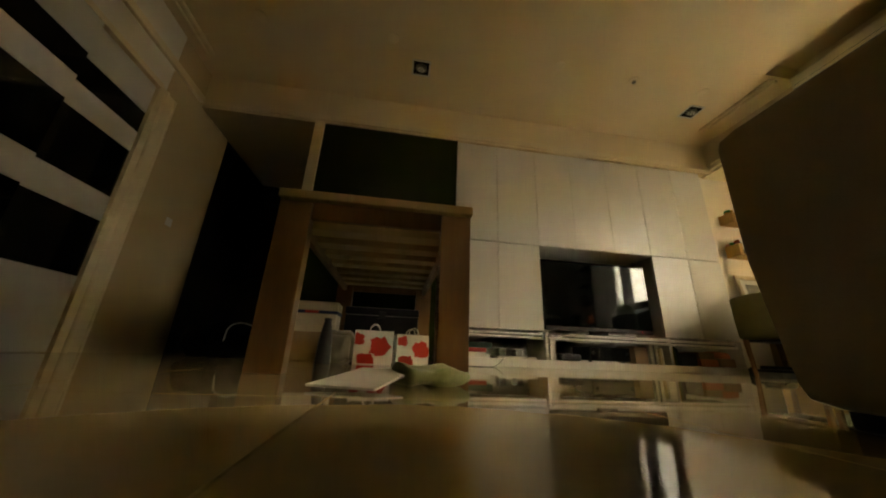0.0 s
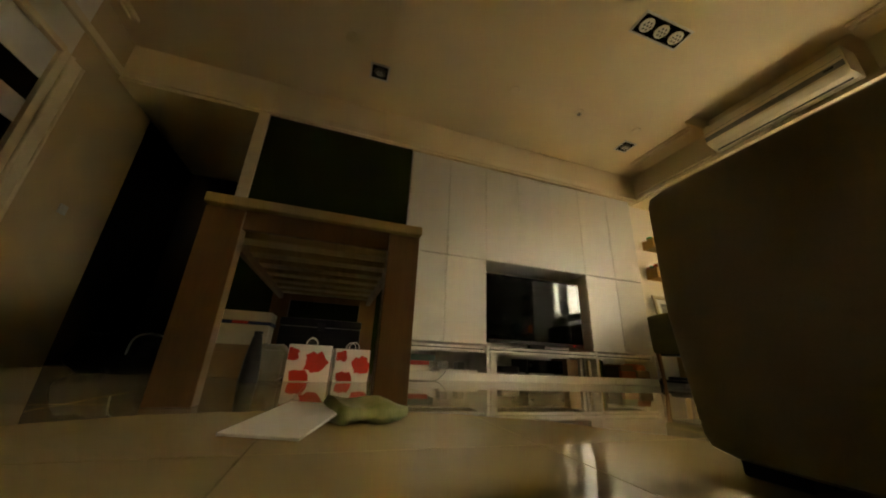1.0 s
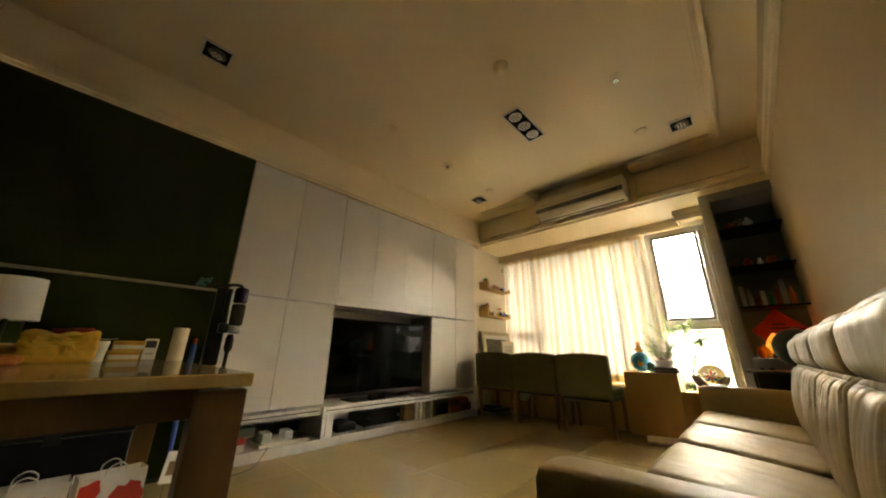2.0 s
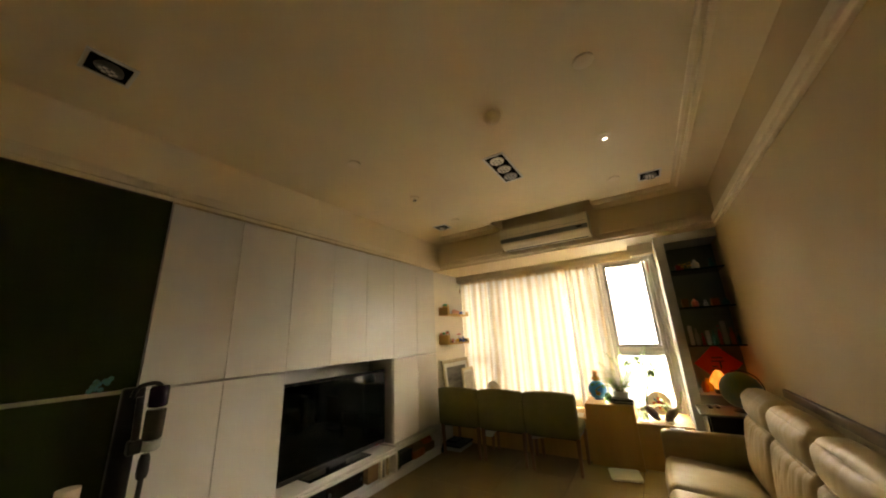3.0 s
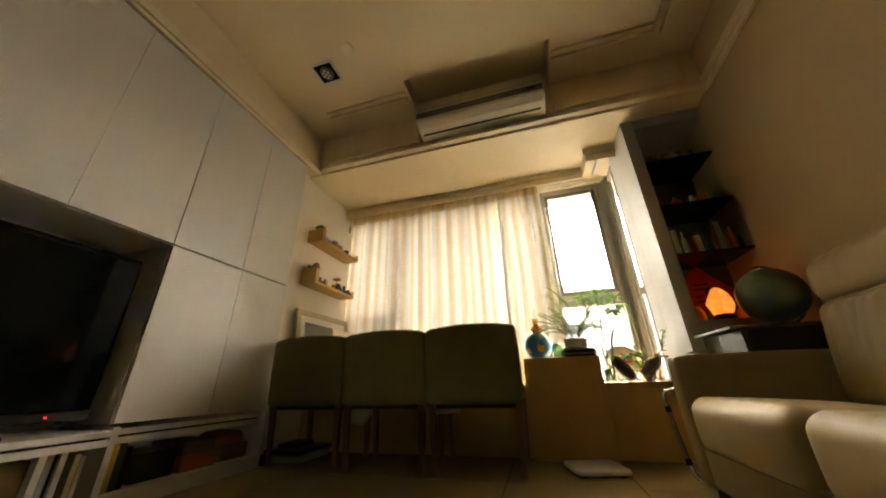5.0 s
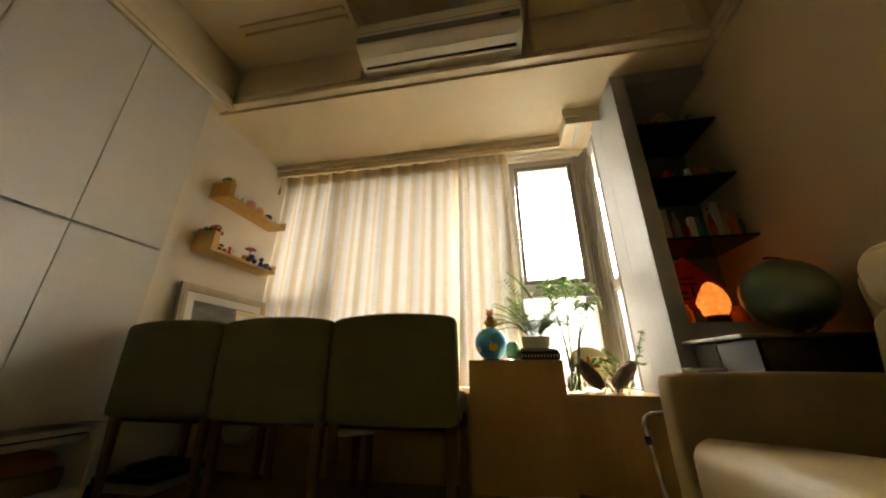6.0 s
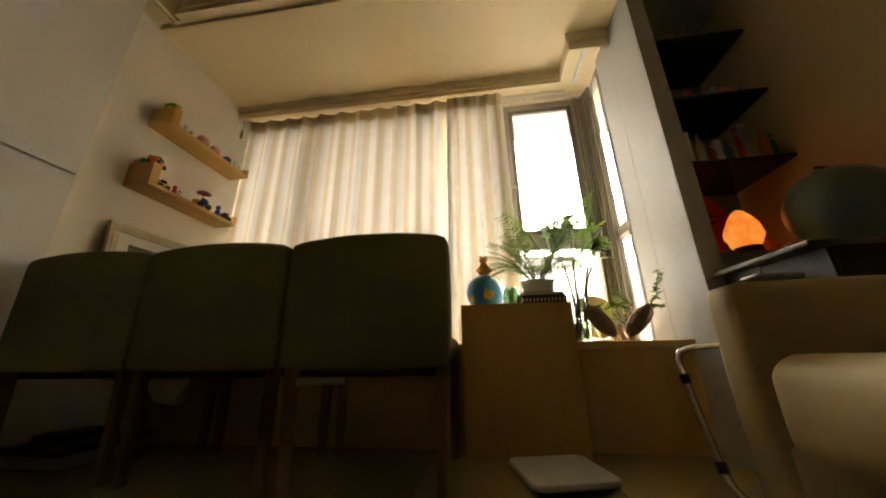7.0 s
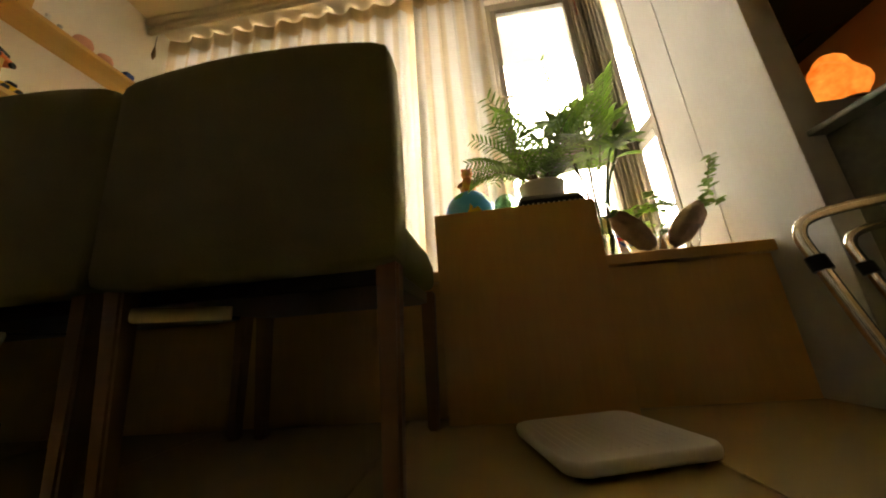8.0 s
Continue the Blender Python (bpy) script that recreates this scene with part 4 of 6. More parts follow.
spot(1.353, 4.115, "square recessed ceiling spot in a black well")
spot(4.481, 4.118, "square recessed ceiling spot in a black well")
spot(4.497, 1.790, "square recessed ceiling spot in a black well")
tri = thing("triple_spot", (3.535, 2.868, 2.83), "long recessed ceiling fitting with three white lamp discs", "ceiling lamp")
cx, cy, hx, hy = 3.535, 2.868, 0.255, 0.092
bm = None
for a, b, c, d in ((-hx, hx, -hy, -hy + 0.016), (-hx, hx, hy - 0.016, hy), (-hx, -hx + 0.016, -hy + 0.016, hy - 0.016), (hx - 0.016, hx, -hy + 0.016, hy - 0.016)):
    bm = box(cx + a, cx + b, cy + c, cy + d, 2.850, 2.8595, 0.002, 2, bm)
part("frame", bm, M_white, tri)
part("well", box(cx - hx + 0.0165, cx + hx - 0.0165, cy - hy + 0.0165, cy + hy - 0.0165, 2.855, 2.859), M_matte, tri, "black well", smooth=False)
M_disc = shader("white lamp disc", (0.78, 0.76, 0.72), 0.4, vary=0.03)
for k in (-1, 0, 1):
    x = cx + k * 0.158
    d = part("lamp_disc", lathe([(0.0, 2.843), (0.052, 2.843), (0.057, 2.848), (0.057, 2.8548)], (x, cy, 0), 24), M_disc, tri, "round white lamp disc")
    for j in range(7):
        r, a = (0.0, 0.0) if j == 0 else (0.03, j * math.pi / 3)
        part("lens", lathe([(0.0, 2.8405), (0.008, 2.841), (0.009, 2.8428)], (x + r * math.cos(a), cy + r * math.sin(a), 0), 10), M_acgrey, d, "small grey lens")


def ceiling_disc(name, x, y, prof, label, category):
    s = thing(name, (x, y, CEIL - 0.05), label, category)
    part("base", lathe([(r, CEIL - h) for r, h in prof], (x, y, 0), 24), M_trim, s)
    return s


def sprinkler(x, y):
    s = ceiling_disc("sprinkler", x, y, [(0.048, -0.001), (0.046, 0.008), (0.02, 0.012)], "small round ceiling sprinkler with a metal centre", "sprinkler")
    part("head", lathe([(0.012, 2.848), (0.012, 2.832), (0.02, 2.830), (0.02, 2.826)], (x, y, 0), 14), M_chrome, s)


sprinkler(3.533, 3.848)
sprinkler(3.53, 2.076)
sm = ceiling_disc("smoke_detector", 2.84, 2.67, [(0.058, -0.001), (0.058, 0.014), (0.05, 0.03), (0.035, 0.05), (0.012, 0.056)], "cream domed smoke detector on the ceiling", "detector")
for x, y in ((4.357, 2.085), (4.356, 3.85), (2.711, 3.835), (1.07, 3.835), (-0.092, 3.846), (2.719, 2.091)):
    ceiling_disc("ceiling_cap", x, y, [(0.052, -0.001), (0.052, 0.009), (0.042, 0.015), (0.0, 0.016)], "flat round cream cover on the ceiling", "cover")

# ---- side cabinet beside the sofa, with the globe ----
sc = thing("side_cabinet", (5.16, 1.53, 0), "low side cabinet with a pale top and dark glass front", "cabinet")
part("top_board", box(4.95, 5.368, YS + 0.003, 1.812, 0.690, 0.708, 0.005), colour("grey stone top", (0.19, 0.185, 0.155), 0.4), sc)
part("light_panel", box(5.185, 5.368, 1.748, 1.768, 0.0, 0.689, 0.002), colour("grey stone-effect panel", (0.13, 0.13, 0.10), 0.6, scale=30, vary=0.12), sc, "grey stone-effect panel")
part("dark_panel", box(4.955, 5.184, 1.752, 1.766, 0.03, 0.685, 0.002), colour("dark teal panel", (0.012, 0.022, 0.018), 0.4), sc, "dark glass panel")
part("body", box(4.955, 5.366, YS + 0.004, 1.747, 0.0, 0.6895, 0.002), M_dark, sc)
M_globe = shader("faded blue-green globe print", (0.10, 0.18, 0.19), 0.3, second=(0.19, 0.20, 0.08), scale=7, fine=30, bump=0.02)
gl = thing("globe", (5.16, 1.46, 0.708), "large dark blue-green globe on a black stand", "globe")
part("sphere", moved(ball((0, 0, 0), 0.152, sub=4), Matrix.Translation((5.16, 1.46, 0.885))), M_globe, gl)
arc = [(5.16 + 0.166 * math.cos(a) * 0.2, 1.46 - 0.166 * math.cos(a), 0.885 + 0.166 * math.sin(a)) for a in [radians(d) for d in range(-95, 112, 9)]]
part("meridian_arm", tube(arc, 0.0055, 8), M_black, gl)
part("foot", lathe([(0.085, 0.7085), (0.085, 0.716), (0.02, 0.724), (0.012, 0.738)], (5.16, 1.46, 0), 28), M_black, gl)
part("pin", tube([(5.16, 1.46, 1.035), (5.16, 1.46, 1.052)], 0.006, 8), M_chrome, gl)
stack_box("remote_control", 5.22, 5.33, 1.63, 1.66, 0.7085, 0.722, M_black, "black remote control on the side cabinet", "remote")
stack_box("remote_control", 5.20, 5.34, 1.69, 1.72, 0.7085, 0.72, C_grey, "dark grey remote control on the side cabinet", "remote")
stack_box("tin", 4.97, 5.02, 1.31, 1.36, 0.7085, 0.76, C_red, "small red tin on the side cabinet", "tin")

# ---- niche: salt lamp, red paper, keepsakes ----
sl = thing("salt_lamp", (5.47, 1.56, 0.801), "glowing orange salt crystal lamp on a dark foot", "lamp")
bm = ball((5.47, 1.56, 0.924), 0.080, (0.76, 0.82, 1.22), 4, 0.20, 5)
for v in bm.verts:
    f = 1.12 - 0.35 * max(0.0, (v.co.z - 0.90)) / 0.1
    v.co.x, v.co.y = 5.47 + (v.co.x - 5.47) * f, 1.56 + (v.co.y - 1.56) * f
part("crystal", bm, M_salt, sl, "glowing orange salt crystal")
part("foot", lathe([(0.05, 0.8012), (0.055, 0.815), (0.05, 0.842)], (5.47, 1.56, 0), 20), M_dark, sl)
rp = thing("paper_charm", (5.76, 1.50, 0.85), "red diamond paper charm with dark brush strokes", "paper decoration")
part("sheet", moved(box(-0.0015, 0.0015, -0.145, 0.145, -0.145, 0.145), Matrix.Translation((5.765, 1.50, 1.055)) @ pose(0, 0, 0, 45, -6, 0)), M_red, rp)
for dy, dz, w, hh in ((0.0, 0.06, 0.09, 0.014), (0.0, 0.025, 0.11, 0.012), (-0.02, -0.02, 0.014, 0.07), (0.03, -0.03, 0.05, 0.014), (0.03, -0.065, 0.06, 0.014)):
    part("brush_bar", moved(box(-0.001, 0.001, -w / 2, w / 2, -hh / 2, hh / 2), Matrix.Translation((5.7605 - dz * 0.1, 1.50 + dy, 1.055 + dz)) @ pose(0, 0, 0, 0, -6, 0)), M_black, rp, "black brush stroke")
for k, (y, x, r, hgt, m, lab) in enumerate(((1.68, 5.52, 0.03, 0.10, C_orange, "amber"), (1.64, 5.60, 0.035, 0.12, C_yellow, "golden"), (1.40, 5.56, 0.04, 0.10, C_orange, "orange"), (1.36, 5.48, 0.035, 0.07, C_brown, "brown"))):
    solid("jar", lathe([(r * 0.8, 0), (r, 0.01), (r, hgt * 0.7), (r * 0.6, hgt * 0.85), (r * 0.6, hgt), (0, hgt)], (x, y, 0.8015), 18), m, lab + " glass jar in the niche", "jar", "jars by the salt lamp")
random.seed(7)
M_keep_red = colour("red lacquer keepsake", (0.42, 0.05, 0.03), 0.35)
M_keep_white = colour("white porcelain keepsake", (0.70, 0.68, 0.62), 0.3)
M_keep_teal = colour("teal glazed keepsake", (0.05, 0.20, 0.18), 0.3)
NICHE = [(1.2665, [M_keep_white, C_grey2, M_keep_red, M_keep_white, M_keep_teal, M_keep_red, C_grey2, C_orange, M_keep_teal], 0.13, 0.10), (1.6535, [C_brown, M_keep_red, C_grey2, C_orange, M_keep_teal], 0.05, 0.07), (2.0535, [M_keep_red, C_grey2, M_keep_teal], 0.05, 0.06)]
for z, mats, low_h, more_h in NICHE:
    n = len(mats)
    for k, m in enumerate(mats):
        y = 1.72 - (k + 0.5) * 0.42 / n
        x = 5.43 + 0.08 * random.random()
        r = 0.45 * 0.42 / n * (0.75 + 0.25 * random.random())
        r = min(r, 0.035)
        hgt = low_h + more_h * random.random()
        if k % 3 == 0:
            solid("keepsake_box", box(x - r, x + r, y - r, y + r, z, z + hgt, 0.003), m, "small keepsake box on a smoked glass shelf", "box", "niche keepsakes")
        elif k % 3 == 1:
            solid("bottle", lathe([(r * 0.8, 0), (r, 0.006), (r, hgt * 0.6), (r * 0.4, hgt * 0.78), (r * 0.4, hgt), (0, hgt)], (x, y, z), 16), m, "small bottle on a smoked glass shelf", "bottle", "niche keepsakes")
        else:
            bm = lathe([(r * 0.9, 0), (r * 0.6, 0.012), (r * 0.75, hgt * 0.4), (r * 0.3, hgt * 0.66)], (x, y, z), 14)
            ball((x, y, z + hgt * 0.8), r * 0.5, sub=2, bm=bm)
            solid("ornament", bm, m, "small rounded ornament on a smoked glass shelf", "ornament", "niche keepsakes")
bq = thing("flower_spray", (5.44, 1.60, 2.0535), "small spray of yellow artificial flowers on the upper shelf", "flowers")
part("holder", lathe([(0.018, 0.0), (0.022, 0.01), (0.014, 0.03)], (5.44, 1.60, 2.0535), 14), C_green, bq)
for k in range(9):
    a = k * 2.4
    tip = Vector((5.425 + 0.03 * math.cos(a), 1.60 + 0.012 * (k - 4), 2.098 + 0.022 * math.sin(k * 1.7)))
    part("stalk", tube([(5.44, 1.60, 2.08), tip], 0.0015, 5), M_stem, bq)
    part("flower", ball(tip, 0.012, (1, 1, 0.7), 2, 0.3, 20), C_yellow, bq, "yellow flower head")

# ---- wall shelves in the bay ----
def wall_shelf(x0, x1, z, up_left, up_right, label):
    s = thing("wall_shelf", ((x0 + x1) / 2, 4.685, z), label, "shelf", "wall shelves")
    part("board", box(x0, x1, 4.600, 4.7695, z, z + 0.024, 0.003), M_shelfwood, s)
    part("end_board", box(x0, x0 + 0.05, 4.600, 4.7695, z + 0.0245, z + up_left, 0.003), M_shelfwood, s)
    part("end_board", box(x1 - 0.022, x1, 4.600, 4.7695, z + 0.0245, z + up_right, 0.003), M_shelfwood, s)
    part("back_board", box(x0 + 0.0505, x1 - 0.0225, 4.757, 4.7695, z + 0.0245, z + 0.06, 0.002), M_shelfwood, s)
    return s


wall_shelf(5.305, 5.962, 1.778, 0.125, 0.07, "upper honey beech wall shelf with raised ends")
wall_shelf(5.285, 5.936, 1.346, 0.145, 0.075, "lower honey beech wall shelf with raised ends")
M_pink = colour("salmon pottery", (0.74, 0.36, 0.24), 0.5)
M_blueplastic = colour("blue toy plastic", (0.02, 0.06, 0.28), 0.35)
M_yellowplastic = colour("yellow toy plastic", (0.75, 0.45, 0.03), 0.35)
M_greenplastic = colour("green toy plastic", (0.06, 0.30, 0.08), 0.35)
M_redplastic = colour("red toy plastic", (0.55, 0.05, 0.03), 0.35)


def figurine(x, y, z, hgt, m, label):
    r = hgt * 0.26
    bm = lathe([(r, 0), (r * 1.05, hgt * 0.12), (r * 0.7, hgt * 0.5), (r * 0.35, hgt * 0.62)], (x, y, z), 14)
    ball((x, y, z + hgt * 0.8), hgt * 0.2, sub=2, bm=bm)
    return solid("figurine", bm, m, label, "figurine", "shelf toys")


def pig_pot(x, y, z, r, label):
    p = thing("clay_pot", (x, y, z), label, "pot", "shelf toys")
    part("belly", lathe([(r * 0.5, 0), (r * 0.95, r * 0.4), (r, r * 0.9), (r * 0.8, r * 1.5), (r * 0.55, r * 1.7)], (x, y, z), 20), M_pink, p)
    for s in (-1, 1):
        part("ear", lathe([(r * 0.22, 0), (0.0, r * 0.4)], (x + s * r * 0.45, y, z + r * 1.55), 8), M_pink, p)


def toy_car(x, y, z, body, label, length=0.10, rz=0):
    n0 = (x, y, z)
    c = thing("toy_car", (x, y, z), label, "toy car", "shelf toys")
    part("body", turned(box(x - length / 2, x + length / 2, y - 0.024, y + 0.024, z + 0.012, z + 0.034, 0.006), n0, rz=rz), body, c)
    part("cabin", turned(box(x - length * 0.22, x + length * 0.25, y - 0.02, y + 0.02, z + 0.0345, z + 0.055, 0.008), n0, rz=rz), M_blackglass, c)
    for dx in (-0.3, 0.3):
        for dy in (-0.024, 0.024):
            part("wheel", turned(moved(lathe([(0.0, -0.005), (0.013, -0.005), (0.013, 0.005), (0.0, 0.005)], seg=14), Matrix.Translation((x + dx * length, y + dy, z + 0.0135)) @ pose(0, 0, 0, 90, 0, 0)), n0, rz=rz), M_black, c)
    return c


ZU, ZL = 1.8025, 1.3705
tur = thing("toy_turtle", (5.331, 4.66, 1.9035), "round green toy on the raised shelf end", "toy", "shelf toys")
part("shell", ball((5.331, 4.665, 1.930), 0.036, (0.75, 1.35, 0.75), 3, 0.15), M_greenplastic, tur)
part("rim", lathe([(0.030, 0.0), (0.034, 0.006), (0.028, 0.014)], (5.331, 4.665, 1.9035), 18), M_yellowplastic, tur, "yellow rim")
part("head", ball((5.331, 4.612, 1.922), 0.015, sub=2), M_yellowplastic, tur)
figurine(5.42, 4.63, ZU, 0.055, M_white, "small white figurine on the shelf")
figurine(5.47, 4.64, ZU, 0.05, C_grey2, "small grey figurine on the shelf")
pig_pot(5.565, 4.645, ZU, 0.042, "rounded salmon clay pot on the shelf")
pig_pot(5.665, 4.645, ZU, 0.036, "small salmon clay pot on the shelf")
stack_box("toy_block", 5.755, 5.80, 4.62, 4.67, ZU, ZU + 0.05, M_blueplastic, "dark blue toy block on the shelf", "toy", 0.006, "shelf toys")
figurine(5.85, 4.635, ZU, 0.07, M_white, "white figurine on the shelf")
figurine(5.90, 4.64, ZU, 0.065, M_paper, "pale figurine on the shelf")
toy_car(5.330, 4.640, 1.4915, colour("orange toy plastic", (0.72, 0.16, 0.03), 0.35), "orange toy racing car standing on the raised shelf end", 0.125, 30)
solid("toy_plant", ball((5.300, 4.690, 1.512), 0.024, (1, 1, 0.8), 2, 0.5, 14), M_greenplastic, "small green toy tuft on the raised shelf end", "toy", "shelf toys")
solid("shell", ball((5.312, 4.738, 1.5075), 0.030, (1.0, 1.0, 0.55), 3, 0.2), M_pink, "salmon coloured shell on the raised shelf end", "shell", "shelf toys")
toy_car(5.385, 4.64, ZL, M_yellowplastic, "yellow toy vehicle on the shelf", 0.07)
figurine(5.46, 4.63, ZL, 0.062, M_redplastic, "small red figurine on the shelf")
figurine(5.505, 4.64, ZL, 0.058, M_white, "small white figurine on the shelf")
tt = thing("toy_tractor", (5.66, 4.64, ZL), "yellow toy tractor with a red sunshade", "toy", "shelf toys")
part("body", box(5.61, 5.71, 4.615, 4.665, ZL + 0.02, ZL + 0.055, 0.012), M_yellowplastic, tt)
part("engine", ball((5.655, 4.612, ZL + 0.045), 0.026, sub=2), M_blueplastic, tt)
for x in (5.63, 5.69):
    part("wheel", moved(lathe([(0.0, -0.006), (0.02, -0.006), (0.02, 0.006), (0.0, 0.006)], seg=16), Matrix.Translation((x, 4.607, ZL + 0.0205)) @ pose(0, 0, 0, 90, 0, 0)), M_black, tt)
part("pole", tube([(5.66, 4.64, ZL + 0.05), (5.665, 4.64, ZL + 0.118)], 0.003, 6), M_black, tt)
part("sunshade", lathe([(0.044, 0), (0.03, 0.012), (0.0, 0.02)], (5.665, 4.64, ZL + 0.115), 18), M_redplastic, tt, "red sunshade")
figurine(5.80, 4.64, ZL, 0.09, M_blueplastic, "tall dark blue figurine on the shelf")
toy_car(5.86, 4.635, ZL, C_grey, "dark toy car at the shelf's end", 0.085)

# ---- pictures leaning on the bay wall ----
def picture(name, x0, x1, z1, y_foot, lean, frame_m, art, label, fw=0.045):
    p = thing(name, ((x0 + x1) / 2, y_foot, 0.4525), label, "picture")
    hgt = z1 - 0.4525
    m = Matrix.Translation(((x0 + x1) / 2, y_foot, 0.4525)) @ pose(0, 0, 0, -lean, 0, 0)
    w = (x1 - x0) / 2
    for a, b, c, d in ((-w, w, 0, fw), (-w, w, hgt - fw, hgt), (-w, -w + fw, fw, hgt - fw), (w - fw, w, fw, hgt - fw)):
        bm = box(a, b, -0.012, 0.012, c, d, 0.005)
        part("frame_bar", moved(bm, m), frame_m, p)
        q = 0.3 * fw
        bm = box(a + (q if b - a > fw * 1.5 else q), b - q, -0.018, -0.0125, c + q, d - q, 0.003)
        part("frame_ridge", moved(bm, m), frame_m, p)
    part("mount", moved(box(-w + fw, w - fw, -0.003, 0.003, fw, hgt - fw), m), M_paper, p, "pale picture mount")
    part("print", moved(box(-w + fw * 2.1, w - fw * 2.1, -0.0055, -0.0035, fw * 2.1, hgt - fw * 2.1), m), art, p, "dim grey printed scene")
    part("glazing", moved(box(-w + fw, w - fw, -0.0075, -0.0065, fw, hgt - fw), m), M_pane, p, "clear glazing").visible_shadow = False
    return p


M_gilt = shader("pale gilt frame", (0.58, 0.48, 0.30), 0.42, metal=0.15, vary=0.1, scale=14)
M_art = shader("grey landscape print", (0.09, 0.09, 0.08), 0.5, second=(0.34, 0.31, 0.26), scale=5, fine=24, stretch=(0.4, 1, 1.4))
M_art2 = shader("pale drawing", (0.62, 0.57, 0.47), 0.5, second=(0.45, 0.40, 0.33), scale=9, fine=40)
picture("framed_picture", 5.262, 6.05, 1.128, 4.655, 6.5, M_gilt, M_art, "large pale gilt framed picture leaning on the wall", 0.052)
picture("framed_picture", 5.60, 5.96, 0.985, 4.545, 5.0, M_trim, M_art2, "smaller cream framed picture leaning before the large one", 0.03)
fan = thing("desk_fan", (5.50, 4.05, 0.4525), "small white round desk fan on the window bench", "fan")
part("foot", lathe([(0.06, 0), (0.06, 0.012), (0.02, 0.02), (0.012, 0.16)], (5.53, 4.05, 0.4525), 20), M_white, fan)
part("cage", moved(lathe([(0.085, -0.02), (0.10, 0.0), (0.085, 0.025), (0.02, 0.035)], seg=28), Matrix.Translation((5.53, 4.05, 0.735)) @ pose(0, 0, 0, 0, -90, 0)), M_white, fan)
part("hub", moved(lathe([(0.03, 0.0), (0.03, 0.01), (0.0, 0.014)], seg=18), Matrix.Translation((5.495, 4.05, 0.735)) @ pose(0, 0, 0, 0, -90, 0)), C_cream, fan)
for k in range(10):
    a = k * math.pi / 5
    part("cage_rib", tube([(5.499, 4.05 + 0.03 * math.cos(a), 0.735 + 0.03 * math.sin(a)), (5.512, 4.05 + 0.092 * math.cos(a), 0.735 + 0.092 * math.sin(a))], 0.0022, 5), C_grey2, fan)
solid("paper_sheet", turned(box(5.56, 5.77, 2.93, 3.20, 0.4525, 0.456), (5.65, 3.05, 0.45), rz=6), M_paper, "white paper sheet on the window bench", "paper")
cord = thing("curtain_tassel", (5.955, 4.74, 2.16), "small dark tassel hanging from the curtain box", "tassel")
part("cord", tube([(5.955, 4.74, 2.364), (5.955, 4.74, 2.27)], 0.0015, 5), M_black, cord)
part("tassel", lathe([(0.004, 0.0), (0.012, 0.03), (0.009, 0.07), (0.003, 0.1)], (5.955, 4.74, 2.17), 10), C_brown, cord)
solid("red_tag", box(6.166, 6.169, 1.912, 1.932, 2.18, 2.33, 0.001), M_redplastic, "narrow red tag hanging on the window frame", "tag")

# ---- on the oak box: small globe, jar, palm ----
M_world = shader("bright blue globe print", (0.04, 0.28, 0.62), 0.3, second=(0.06, 0.34, 0.66), scale=5, fine=20, bump=0.0)
bg = thing("toy_globe", (5.79, 2.745, 0.6285), "bright blue toy globe with a golden figurine on top", "globe")
part("sphere", ball((5.79, 2.745, 0.738), 0.108, sub=4), M_world, bg)
part("ring_foot", lathe([(0.05, 0.0), (0.055, 0.008), (0.04, 0.02)], (5.79, 2.745, 0.6285), 20), M_blueplastic, bg)
for a, b, sz in ((188, -14, 0.052), (235, 28, 0.05), (150, 38, 0.045), (130, -20, 0.035)):
    d = Vector((math.cos(radians(a)) * math.cos(radians(b)), math.sin(radians(a)) * math.cos(radians(b)), math.sin(radians(b))))
    tmp = bmesh.new()
    ring = []
    side, upv = d.orthogonal().normalized(), d.cross(d.orthogonal().normalized())
    c0 = tmp.verts.new(Vector((5.79, 2.745, 0.738)) + d * 0.1095)
    for k in range(14):
        rr = sz * (0.6 + 0.5 * noise.noise(Vector((k * 0.9, a, b)))) * 0.9
        q = d * 0.106 + side * rr * math.cos(k * math.pi / 7) + upv * rr * math.sin(k * math.pi / 7)
        ring.append(tmp.verts.new(Vector((5.79, 2.745, 0.738)) + q.normalized() * 0.1092))
    for k in range(14):
        tmp.faces.new((c0, ring[k], ring[(k + 1) % 14]))
    part("continent", tmp, M_yellowplastic if a in (188, 130) else M_greenplastic, bg, "printed continent")
bm = lathe([(0.030, 0), (0.036, 0.02), (0.026, 0.06), (0.018, 0.075)], (5.79, 2.745, 0.842), 16)
ball((5.785, 2.745, 0.936), 0.026, (1, 1.05, 0.95), 2, bm=bm)
for s in (-1, 1):
    ball((5.79, 2.745 + s * 0.018, 0.960), 0.009, sub=1, bm=bm)
    tube([(5.78, 2.745 + s * 0.024, 0.890), (5.76, 2.745 + s * 0.04, 0.865)], 0.009, 7, bm=bm)
M_gold = shader("golden orange glaze", (0.80, 0.46, 0.08), 0.35, second=(0.62, 0.12, 0.06), scale=30, fine=80)
solid("figurine", bm, M_gold, "golden orange seated figurine on the toy globe", "figurine")
M_greenglass = shader("pale green glass", (0.45, 0.75, 0.55), 0.05, trans=0.85, bump=0.0)
gj = thing("glass_jar", (5.62, 2.612, 0.6285), "pale green ribbed glass jar on the oak box", "jar")
part("body", lathe([(0.028, 0), (0.040, 0.02), (0.044, 0.055), (0.038, 0.09), (0.024, 0.105), (0.020, 0.104), (0.034, 0.088), (0.040, 0.055), (0.034, 0.02), (0.0, 0.008)], (5.62, 2.612, 0.6285), 22, closed=False), M_greenglass, gj)


